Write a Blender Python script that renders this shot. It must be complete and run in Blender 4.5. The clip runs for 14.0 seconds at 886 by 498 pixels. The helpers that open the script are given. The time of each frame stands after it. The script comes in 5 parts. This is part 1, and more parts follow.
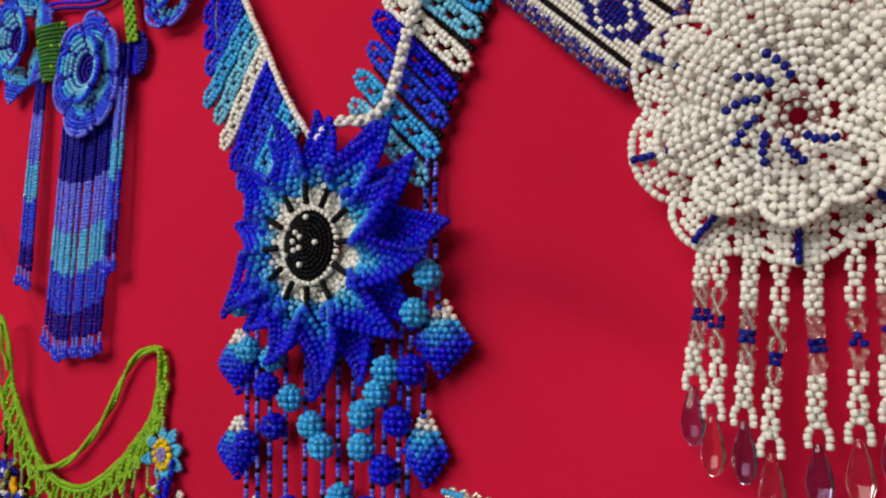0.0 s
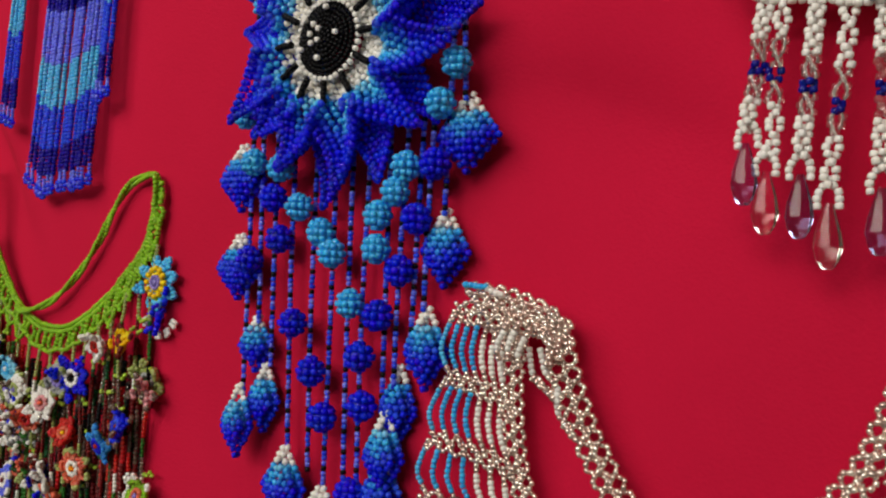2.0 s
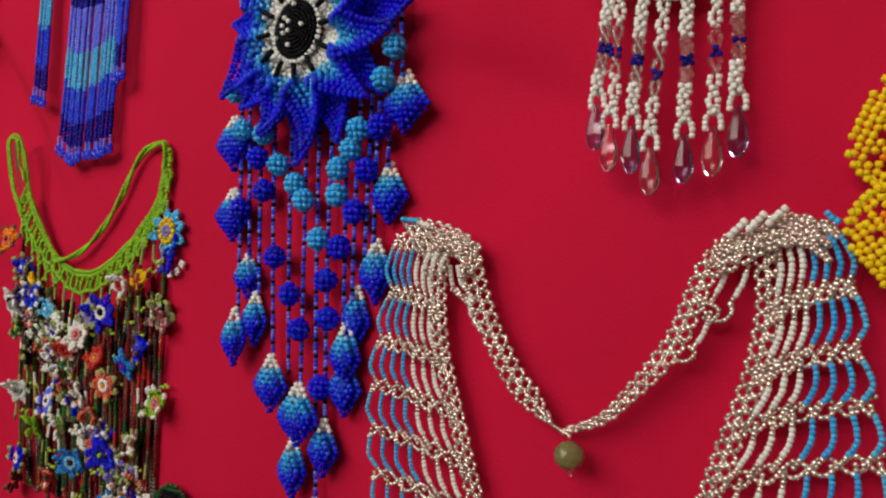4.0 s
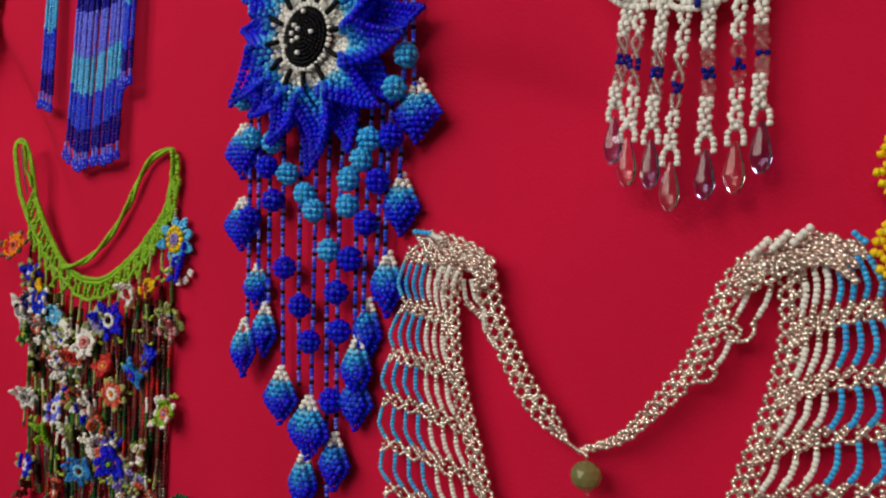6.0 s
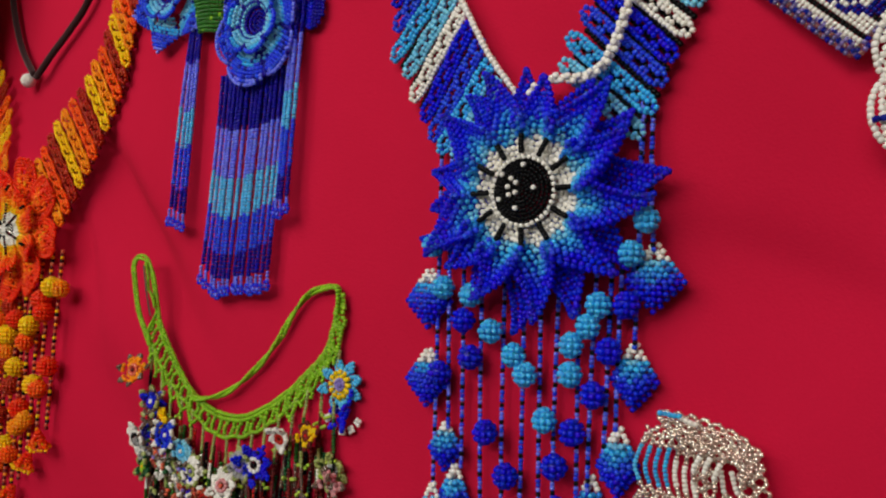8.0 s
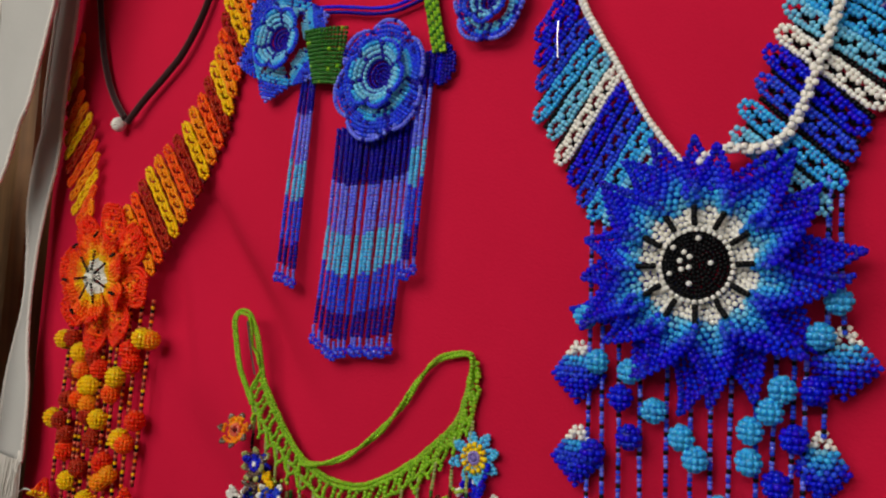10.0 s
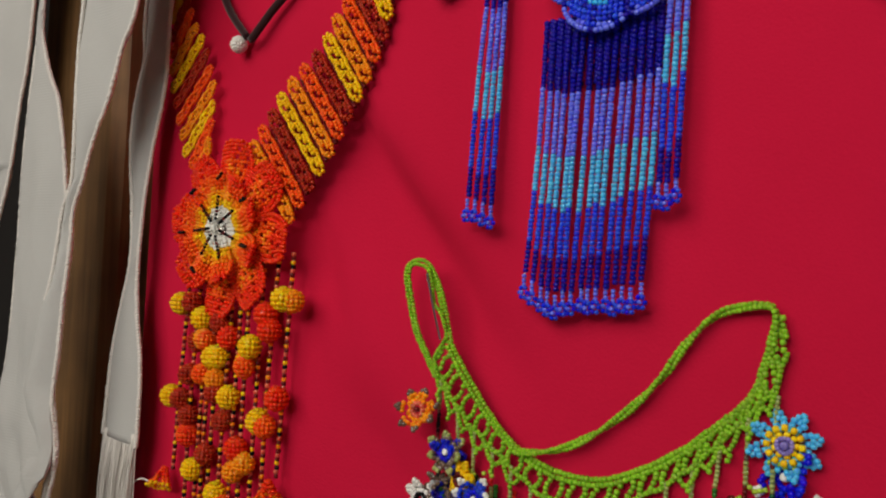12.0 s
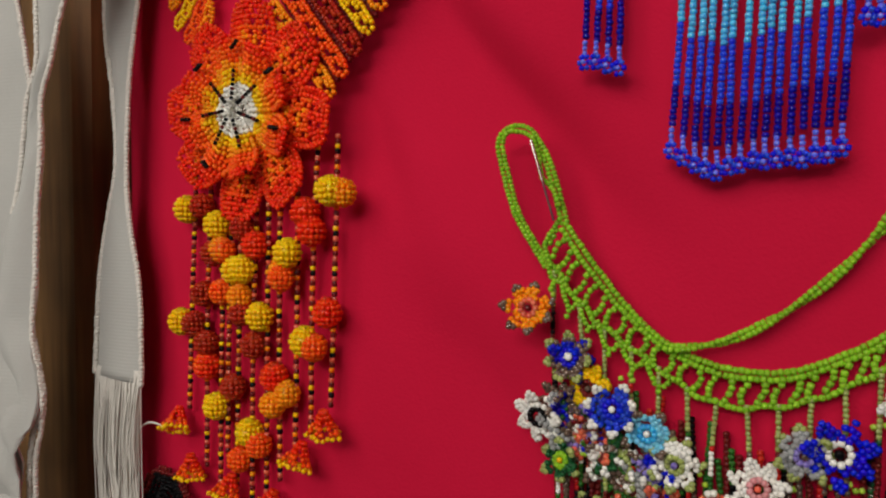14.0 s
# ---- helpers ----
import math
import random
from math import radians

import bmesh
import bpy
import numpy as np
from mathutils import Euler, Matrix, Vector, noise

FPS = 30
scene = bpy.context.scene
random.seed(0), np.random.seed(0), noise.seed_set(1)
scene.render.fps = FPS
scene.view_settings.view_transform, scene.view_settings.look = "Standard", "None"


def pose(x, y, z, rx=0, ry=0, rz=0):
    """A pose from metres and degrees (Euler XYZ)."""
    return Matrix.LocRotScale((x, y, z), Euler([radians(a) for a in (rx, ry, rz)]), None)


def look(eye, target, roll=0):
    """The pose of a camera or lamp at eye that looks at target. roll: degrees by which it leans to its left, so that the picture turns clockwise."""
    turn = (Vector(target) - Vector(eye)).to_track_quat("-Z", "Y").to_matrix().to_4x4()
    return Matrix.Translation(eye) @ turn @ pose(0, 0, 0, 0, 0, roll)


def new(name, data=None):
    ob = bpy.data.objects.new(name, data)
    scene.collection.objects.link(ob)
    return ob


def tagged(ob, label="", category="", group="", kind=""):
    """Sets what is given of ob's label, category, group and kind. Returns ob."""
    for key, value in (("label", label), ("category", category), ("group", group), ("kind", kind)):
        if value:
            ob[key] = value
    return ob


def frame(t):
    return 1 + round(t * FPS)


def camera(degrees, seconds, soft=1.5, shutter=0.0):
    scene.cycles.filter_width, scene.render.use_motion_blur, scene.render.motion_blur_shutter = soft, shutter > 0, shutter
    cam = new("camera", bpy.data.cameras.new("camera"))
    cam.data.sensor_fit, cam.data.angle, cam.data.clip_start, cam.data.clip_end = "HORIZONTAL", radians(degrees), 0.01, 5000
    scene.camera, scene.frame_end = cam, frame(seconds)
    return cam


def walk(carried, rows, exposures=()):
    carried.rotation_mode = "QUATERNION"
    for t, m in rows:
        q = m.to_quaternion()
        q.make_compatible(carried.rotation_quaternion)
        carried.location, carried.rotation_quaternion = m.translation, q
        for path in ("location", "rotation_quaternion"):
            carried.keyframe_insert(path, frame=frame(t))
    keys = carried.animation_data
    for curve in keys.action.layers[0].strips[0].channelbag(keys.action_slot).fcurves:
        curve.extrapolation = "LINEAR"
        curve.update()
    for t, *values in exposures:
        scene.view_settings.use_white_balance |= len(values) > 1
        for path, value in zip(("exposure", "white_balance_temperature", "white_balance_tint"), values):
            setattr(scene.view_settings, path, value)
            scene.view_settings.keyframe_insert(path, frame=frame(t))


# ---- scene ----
cam = camera(58.4, 14.0, soft=2.1)
PATH = [
    (0, (0.20051, -0.21654, 1.47927), (-0.09063, 0.18845, 1.51419), 0.23),
    (0.5, (0.18930, -0.21685, 1.46483), (-0.10090, 0.18895, 1.49815), 1.51),
    (1, (0.17692, -0.21036, 1.44641), (-0.10764, 0.19967, 1.47643), 1.91),
    (1.5, (0.17848, -0.20593, 1.43579), (-0.09852, 0.20972, 1.45843), 1.92),
    (2, (0.17768, -0.21274, 1.42174), (-0.09753, 0.20431, 1.43988), 2.60),
    (2.5, (0.17660, -0.22098, 1.40342), (-0.09621, 0.19786, 1.41568), 2.17),
    (3, (0.19335, -0.23490, 1.40048), (-0.08123, 0.18293, 1.40595), 2.26),
    (3.5, (0.21428, -0.24998, 1.40652), (-0.06235, 0.16652, 1.40858), 1.22),
    (3.7, (0.22462, -0.25620, 1.40676), (-0.05402, 0.15895, 1.41023), 1.37),
    (4.75, (0.26265, -0.24843, 1.40549), (-0.02769, 0.15863, 1.40729), 2.00),
    (5.8, (0.25022, -0.24431, 1.41107), (-0.03975, 0.16302, 1.40897), 1.86),
    (6, (0.23494, -0.25237, 1.41479), (-0.05093, 0.15785, 1.41297), 1.62),
    (6.5, (0.20893, -0.26129, 1.43523), (-0.07458, 0.15054, 1.43997), 1.61),
    (7, (0.18405, -0.27691, 1.45201), (-0.09997, 0.13421, 1.46981), 1.89),
    (7.5, (0.16548, -0.28567, 1.46182), (-0.11692, 0.12620, 1.48663), 2.18),
    (8, (0.14174, -0.28818, 1.46170), (-0.13392, 0.12830, 1.48523), 2.35),
    (8.5, (0.11850, -0.29313, 1.46922), (-0.15592, 0.12417, 1.49281), 2.71),
    (9, (0.10319, -0.30170, 1.47607), (-0.17436, 0.11335, 1.50242), 2.89),
    (9.2, (0.10203, -0.30322, 1.47966), (-0.17428, 0.11235, 1.51059), 3.07),
    (10.25, (0.07260, -0.31180, 1.47569), (-0.20547, 0.10178, 1.51608), 3.31),
    (11.3, (0.01963, -0.30644, 1.46480), (-0.26675, 0.10181, 1.50113), 3.00),
    (11.5, (0.00163, -0.28966, 1.46201), (-0.28767, 0.11698, 1.49282), 2.59),
    (12, (-0.03674, -0.28076, 1.46200), (-0.33305, 0.12136, 1.48431), 2.37),
    (12.5, (-0.05440, -0.27338, 1.46340), (-0.35236, 0.12787, 1.47825), 1.58),
    (13, (-0.08917, -0.27713, 1.46882), (-0.37466, 0.13335, 1.46951), 0.43),
    (13.5, (-0.11654, -0.27243, 1.44671), (-0.38993, 0.14612, 1.43831), -0.04),
    (14, (-0.13067, -0.26147, 1.43557), (-0.38662, 0.16787, 1.42315), -0.23),
]
walk(cam, [(t, look(eye, target, roll)) for t, eye, target, roll in PATH],
     exposures=[(0, -0.32), (1.5, -0.40), (3.5, -0.44), (7.5, -0.48), (9.0, -0.52), (14, -0.56)])

# ---- light: an indoor stall lit by a ceiling panel and a weaker second one ----
world = bpy.data.worlds.new("world")
scene.world = world
world.use_nodes = True
world.node_tree.nodes["Background"].inputs["Color"].default_value = (0.9, 0.95, 1.0, 1)
world.node_tree.nodes["Background"].inputs["Strength"].default_value = 0.05


def area_lamp(name, eye, target, sx, sy, watts, colour):
    lamp = bpy.data.lights.new(name, "AREA")
    lamp.shape, lamp.size, lamp.size_y = "RECTANGLE", sx, sy
    lamp.energy, lamp.color = watts, colour
    ob = new(name, lamp)
    ob.matrix_world = look(eye, target)
    return ob


area_lamp("pendant_lamp_light", (-0.42, -1.15, 2.12), (-0.12, 0, 1.5), 1.25, 0.85, 19, (1.0, 0.94, 0.85))
area_lamp("room_lamp_light", (0.4, -2.5, 2.58), (0, 0, 1.4), 1.4, 0.6, 35, (1.0, 0.97, 0.93))

# ---- materials ----
MATS = {}


def nodes_of(name):
    m = bpy.data.materials.new(name)
    m.use_nodes = True
    return m, m.node_tree.nodes, m.node_tree.links, m.node_tree.nodes["Principled BSDF"]


def bead_mat(key, col, rough=0.3, spread=0.16, metal=0.0, trans=0.0, coat=0.2):
    """Seed beads: glossy glass whose tone differs a little from bead to bead."""
    m, n, l, b = nodes_of("bead_" + key)
    geo = n.new("ShaderNodeNewGeometry")
    info = n.new("ShaderNodeObjectInfo")
    both = n.new("ShaderNodeMath")
    both.operation = "ADD"
    l.new(geo.outputs["Random Per Island"], both.inputs[0])
    l.new(info.outputs["Random"], both.inputs[1])
    seed = n.new("ShaderNodeMath")
    seed.operation = "FRACT"
    l.new(both.outputs[0], seed.inputs[0])
    tone = n.new("ShaderNodeMapRange")
    spread = min(spread, 0.05) if min(col) > 0.8 and not trans else 0.6 * spread if col[0] > 0.8 and not trans else spread
    tone.inputs["To Min"].default_value, tone.inputs["To Max"].default_value = 1 - spread, 1 + spread
    l.new(seed.outputs[0], tone.inputs["Value"])
    hsv = n.new("ShaderNodeHueSaturation")
    hsv.inputs["Color"].default_value = (*col, 1)
    l.new(tone.outputs["Result"], hsv.inputs["Value"])
    hue = n.new("ShaderNodeMapRange")
    hue.inputs["To Min"].default_value, hue.inputs["To Max"].default_value = 0.496, 0.504
    mix = n.new("ShaderNodeMath")
    mix.operation = "FRACT"
    mul = n.new("ShaderNodeMath")
    mul.operation, mul.inputs[1].default_value = "MULTIPLY", 17.3
    l.new(seed.outputs[0], mul.inputs[0])
    l.new(mul.outputs[0], mix.inputs[0])
    l.new(mix.outputs[0], hue.inputs["Value"])
    l.new(hue.outputs["Result"], hsv.inputs["Hue"])
    l.new(hsv.outputs["Color"], b.inputs["Base Color"])
    b.inputs["Roughness"].default_value = rough
    b.inputs["Metallic"].default_value = metal
    b.inputs["Transmission Weight"].default_value = trans
    b.inputs["Coat Weight"].default_value = coat
    b.inputs["Coat Roughness"].default_value = 0.12
    b.inputs["Specular IOR Level"].default_value = 0.38
    if not metal and not trans:
        pale = min(col) > 0.5
        deep = min(col) < 0.03
        if deep:
            # deep-coloured glass drinks in most of the light and shines less
            b.inputs["Coat Weight"].default_value = 0.04
            b.inputs["Specular IOR Level"].default_value = 0.2
        blue = col[2] > 0.6 and col[0] < 0.03
        b.inputs["Subsurface Weight"].default_value = 0.9
        b.inputs["Subsurface Scale"].default_value = 0.004 if blue else 0.0007
        b.inputs["Subsurface Radius"].default_value = (1.0, 1.0, 1.0)
    MATS[key] = m
    return m


for key, col in dict(
        ivory=(0.94, 0.91, 0.83), white=(0.92, 0.90, 0.83), 
        royal=(0.004, 0.006, 0.80), blue=(0.020, 0.062, 0.88), azure=(0.025, 0.22, 0.80),
        teal=(0.045, 0.44, 0.88), aqua=(0.20, 0.58, 0.82), peri=(0.15, 0.19, 0.90),
        indigo=(0.008, 0.004, 0.32), turq=(0.09, 0.50, 0.88),
        orange=(1.0, 0.115, 0.006), scarlet=(0.84, 0.038, 0.005), amber=(1.0, 0.30, 0.006),
        yellow=(1.0, 0.56, 0.004), lemon=(0.93, 0.62, 0.008), maroon=(0.16, 0.010, 0.010), coral=(0.72, 0.15, 0.08),
        green=(0.27, 0.53, 0.025), lime=(0.42, 0.62, 0.06), forest=(0.03, 0.15, 0.018), pine=(0.012, 0.10, 0.03),
        pink=(0.70, 0.32, 0.34), lilac=(0.28, 0.22, 0.60), grey=(0.35, 0.36, 0.36), red=(0.55, 0.02, 0.015),
        rust=(0.42, 0.025, 0.006), sand=(0.36, 0.42, 0.13)).items():
    bead_mat(key, col)
bead_mat("black", (0.003, 0.003, 0.004), rough=0.45, coat=0.0)
MATS["black"].node_tree.nodes["Principled BSDF"].inputs["Specular IOR Level"].default_value = 0.12
bead_mat("silver", (1.0, 0.80, 0.70), rough=0.20, spread=0.30, metal=0.65, trans=0.45, coat=1.0)
bead_mat("rose", (1.0, 0.90, 0.87), rough=0.04, spread=0.08, trans=0.96, coat=1.0)
bead_mat("amethyst", (0.22, 0.16, 0.50), rough=0.08, spread=0.3, trans=0.45, coat=1.0)
bead_mat("sapphire", (0.007, 0.012, 0.26), rough=0.12, coat=1.0)
bead_mat("smoke", (0.22, 0.14, 0.10), rough=0.12, trans=0.4, coat=1.0)


def glass_mat(key, col, clear=0.94):
    m, n, l, b = nodes_of("glass_" + key)
    b.inputs["Base Color"].default_value = (*col, 1)
    b.inputs["Roughness"].default_value = 0.03
    b.inputs["Transmission Weight"].default_value = clear
    b.inputs["IOR"].default_value = 1.5
    MATS[key] = m


glass_mat("crystal", (1.0, 0.99, 0.98), 1.0)
glass_mat("bluecrystal", (0.50, 0.54, 0.98), 1.0)
glass_mat("olive", (0.34, 0.38, 0.14), 0.55)


def fabric_mat(key, col, dark, scale_x, scale_z, bump=0.35, rough=0.9, sheen=0.0, rib=0.0):
    """Woven cloth: fine threads, faint slubs and blotches."""
    m, n, l, b = nodes_of("cloth_" + key)
    tc = n.new("ShaderNodeTexCoord")
    mp = n.new("ShaderNodeMapping")
    mp.inputs["Scale"].default_value = (scale_x, scale_x, scale_z)
    l.new(tc.outputs["Object"], mp.inputs["Vector"])
    fine = n.new("ShaderNodeTexNoise")
    fine.inputs["Scale"].default_value, fine.inputs["Detail"].default_value = 1.0, 3
    l.new(mp.outputs["Vector"], fine.inputs["Vector"])
    wide = n.new("ShaderNodeTexNoise")
    wide.inputs["Scale"].default_value, wide.inputs["Detail"].default_value = 9, 4
    l.new(tc.outputs["Object"], wide.inputs["Vector"])
    add = n.new("ShaderNodeMath")
    add.operation = "MULTIPLY_ADD"
    add.inputs[1].default_value = 0.35
    l.new(fine.outputs["Fac"], add.inputs[0])
    l.new(wide.outputs["Fac"], add.inputs[2])
    ramp = n.new("ShaderNodeValToRGB")
    ramp.color_ramp.elements[0].position, ramp.color_ramp.elements[1].position = 0.35, 0.95
    ramp.color_ramp.elements[0].color, ramp.color_ramp.elements[1].color = (*dark, 1), (*col, 1)
    l.new(add.outputs[0], ramp.inputs["Fac"])
    l.new(ramp.outputs["Color"], b.inputs["Base Color"])
    b.inputs["Roughness"].default_value = rough
    b.inputs["Sheen Weight"].default_value = sheen
    b.inputs["Specular IOR Level"].default_value = 0.15
    height = fine.outputs["Fac"]
    if rib:
        wave = n.new("ShaderNodeTexWave")
        wave.bands_direction = "Z"
        wave.inputs["Scale"].default_value, wave.inputs["Distortion"].default_value = rib, 0.6
        l.new(tc.outputs["Object"], wave.inputs["Vector"])
        both = n.new("ShaderNodeMath")
        both.operation = "ADD"
        l.new(fine.outputs["Fac"], both.inputs[0])
        l.new(wave.outputs["Fac"], both.inputs[1])
        height = both.outputs[0]
    bp = n.new("ShaderNodeBump")
    bp.inputs["Strength"].default_value, bp.inputs["Distance"].default_value = bump, 0.0006
    l.new(height, bp.inputs["Height"])
    l.new(bp.outputs["Normal"], b.inputs["Normal"])
    MATS[key] = m


fabric_mat("redcloth", (0.615, 0.007, 0.047), (0.525, 0.005, 0.037), 900, 900, 0.25)
fabric_mat("sash", (0.52, 0.52, 0.50), (0.44, 0.44, 0.42), 700, 1400, 0.10, rib=190)
fabric_mat("velvet", (0.030, 0.004, 0.006), (0.012, 0.002, 0.003), 900, 900, 0.4, sheen=0.3)
fabric_mat("plaster", (0.62, 0.58, 0.50), (0.50, 0.46, 0.40), 60, 60, 0.2)
fabric_mat("concrete", (0.34, 0.32, 0.29), (0.24, 0.23, 0.21), 40, 40, 0.3)
fabric_mat("thread", (0.78, 0.75, 0.70), (0.66, 0.63, 0.58), 900, 900, 0.3)


def wood_mat():
    m, n, l, b = nodes_of("wood_post")
    tc = n.new("ShaderNodeTexCoord")
    mp = n.new("ShaderNodeMapping")
    mp.inputs["Scale"].default_value = (160, 160, 9)
    l.new(tc.outputs["Object"], mp.inputs["Vector"])
    a = n.new("ShaderNodeTexNoise")
    a.inputs["Scale"].default_value, a.inputs["Detail"].default_value = 1, 6
    l.new(mp.outputs["Vector"], a.inputs["Vector"])
    c = n.new("ShaderNodeTexNoise")
    c.inputs["Scale"].default_value, c.inputs["Detail"].default_value = 14, 3
    l.new(tc.outputs["Object"], c.inputs["Vector"])
    s = n.new("ShaderNodeMath")
    s.operation = "MULTIPLY"
    l.new(a.outputs["Fac"], s.inputs[0])
    l.new(c.outputs["Fac"], s.inputs[1])
    ramp = n.new("ShaderNodeValToRGB")
    ramp.color_ramp.elements[0].position, ramp.color_ramp.elements[1].position = 0.12, 0.42
    ramp.color_ramp.elements[0].color = (0.085, 0.040, 0.011, 1)
    ramp.color_ramp.elements[1].color = (0.28, 0.145, 0.048, 1)
    l.new(s.outputs[0], ramp.inputs["Fac"])
    l.new(ramp.outputs["Color"], b.inputs["Base Color"])
    b.inputs["Roughness"].default_value = 0.65
    bp = n.new("ShaderNodeBump")
    bp.inputs["Strength"].default_value, bp.inputs["Distance"].default_value = 0.5, 0.0008
    l.new(a.outputs["Fac"], bp.inputs["Height"])
    l.new(bp.outputs["Normal"], b.inputs["Normal"])
    MATS["wood"] = m


def plain_mat(key, col, rough, metal=0.0, glow=0.0):
    m, n, l, b = nodes_of(key)
    b.inputs["Base Color"].default_value = (*col, 1)
    b.inputs["Roughness"].default_value = rough
    b.inputs["Metallic"].default_value = metal
    if glow:
        b.inputs["Emission Color"].default_value = (*col, 1)
        b.inputs["Emission Strength"].default_value = glow
    MATS[key] = m


wood_mat()
plain_mat("steel", (0.75, 0.74, 0.70), 0.2, 1.0)
# near-black: paints the recess's shade, and is the lamp cable's own colour
plain_mat("recess_shade_cable", (0.012, 0.010, 0.009), 0.8)
plain_mat("enamel", (0.8, 0.8, 0.78), 0.4)

# ---- beads: every bead is a small drilled barrel ----
SEG = 7
PROFILE = ((0.42, -0.47), (0.86, -0.40), (1.0, 0.0), (0.86, 0.40), (0.42, 0.47))
R = 0.00105          # radius of an ordinary seed bead
dice = random.Random(7)
SINGLES, UNIT = {}, {}


def at(x, z, d):
    """A place on the wall: x along it, z up, d out from the cloth."""
    return Vector((x, -d, z))


class Bag:
    """Beads gathered for one part."""

    def __init__(self):
        self.rows, self.keys = [], []

    def bead(self, p, axis, key, r=R, length=None, jit=0.10):
        axis = Vector(axis)
        if axis.length < 1e-9:
            axis = Vector((1, 0, 0))
        axis = axis.normalized() + Vector((dice.uniform(-1, 1), dice.uniform(-1, 1), dice.uniform(-1, 1))) * jit * 1.5
        r2 = r * dice.uniform(0.93, 1.06)
        j = r * jit
        self.rows.append((p[0] + dice.uniform(-j, j), p[1] + dice.uniform(-j, j), p[2] + dice.uniform(-j, j),
                          *axis.normalized(), r2, (length or 1.8 * r) * dice.uniform(0.92, 1.06)))
        self.keys.append(key)

    def string(self, name, parent, label=""):
        """A thread with its beads as objects of their own, as long as their thing has room; past that, one joined part."""
        room = SINGLES.setdefault(parent.name, 300)
        if room < len(self.rows):
            return tagged(self.build(name, parent, label), kind="stuff")
        SINGLES[parent.name] = room - len(self.rows)
        bm = bmesh.new()
        run = []
        for row in self.rows + [None]:
            p = Vector(row[:3]) if row else None
            if run and (p is None or (p - run[-1]).length > 0.0027):
                if len(run) > 1:
                    tube(bm, run, 0.00025, 4)
                run = []
            run.append(p)
        thread = mesh_part(name, bm, "thread", parent, label)
        base = thread.matrix_basis.translation
        for row, key in zip(self.rows, self.keys):
            if key not in UNIT:
                one = Bag()
                one.rows, one.keys = [(0, 0, 0, 0, 0, 1, 1, 1)], [key]
                made = one.build("bead")
                UNIT[key] = made.data
                bpy.data.objects.remove(made)
            ob = new("bead", UNIT[key])
            turn = Vector(row[3:6]).to_track_quat("Z", "Y")
            ob.matrix_basis = Matrix.LocRotScale(Vector(row[:3]), turn, Vector((row[6], row[6], row[7])))
            ob.parent = thread
            ob.matrix_parent_inverse = Matrix.Translation(-base)
        return thread

    def build(self, name, parent=None, label="", centre=None):
        rows = np.array(self.rows)
        c = rows[:, :3].mean(0) if centre is None else np.array(centre)
        p, a, r, ln = rows[:, :3] - c, rows[:, 3:6], rows[:, 6], rows[:, 7]
        ref = np.where(np.abs(a[:, 2:3]) > 0.8, np.array([[1.0, 0, 0]]), np.array([[0, 0, 1.0]]))
        u = np.cross(a, ref)
        u /= np.linalg.norm(u, axis=1, keepdims=True)
        v = np.cross(a, u)
        ring = []
        for rf, zf in PROFILE:
            for s in range(SEG):
                w = 2 * math.pi * s / SEG
                ring.append(p + (r * rf)[:, None] * (math.cos(w) * u + math.sin(w) * v) + (ln * zf)[:, None] * a)
        verts = np.stack(ring, 1).reshape(-1, 3)
        quads, n = [], len(PROFILE)
        for k in range(n - 1):
            for s in range(SEG):
                t = (s + 1) % SEG
                quads.append((k * SEG + s, k * SEG + t, (k + 1) * SEG + t, (k + 1) * SEG + s))
        one = np.array([i for q in quads for i in q] + list(range(SEG))[::-1] + [(n - 1) * SEG + s for s in range(SEG)])
        sizes = np.array([4] * len(quads) + [SEG, SEG])
        count = len(rows)
        loops = (one[None] + (np.arange(count) * n * SEG)[:, None]).ravel()
        totals = np.tile(sizes, count)
        starts = np.r_[0, np.cumsum(totals)[:-1]]
        me = bpy.data.meshes.new(name)
        me.vertices.add(len(verts))
        me.vertices.foreach_set("co", verts.ravel())
        me.loops.add(len(loops))
        me.loops.foreach_set("vertex_index", loops.astype(np.int32))
        me.polygons.add(len(totals))
        me.polygons.foreach_set("loop_start", starts.astype(np.int32))
        used = sorted(set(self.keys))
        for key in used:
            me.materials.append(MATS[key])
        slot = np.array([used.index(k) for k in self.keys])
        me.polygons.foreach_set("material_index", np.repeat(slot, len(sizes)).astype(np.int32))
        me.polygons.foreach_set("use_smooth", np.ones(len(totals), bool))
        me.update(calc_edges=True)
        return hang(new(name, me), c, parent, label)


def hang(ob, c, parent=None, label=""):
    """Sets a mesh whose own origin is c at its place, under its thing or part."""
    ob.matrix_basis = Matrix.Translation(Vector(c))
    if parent is not None:
        ob.parent = parent
        base = parent.matrix_basis.translation.copy()
        if parent.parent is None:
            ob.matrix_parent_inverse = Matrix.Translation(-base)
        else:
            ob.matrix_parent_inverse = Matrix.Translation(-base)
    if label:
        tagged(ob, label)
    return ob


def thing(name, x, z, label, category, group=""):
    ob = new(name)
    ob.empty_display_size = 0.01
    ob.matrix_basis = Matrix.Translation(at(x, z, 0))
    return tagged(ob, label, category, group)


def mesh_part(name, bm, key, parent=None, label="", centre=None, smooth=True):
    c = Vector(centre) if centre is not None else sum((v.co for v in bm.verts), Vector()) / len(bm.verts)
    bmesh.ops.translate(bm, verts=bm.verts, vec=-c)
    bmesh.ops.recalc_face_normals(bm, faces=bm.faces)
    for f in bm.faces:
        f.smooth = smooth
    me = bpy.data.meshes.new(name)
    bm.to_mesh(me)
    bm.free()
    me.materials.append(MATS[key])
    return hang(new(name, me), c, parent, label)


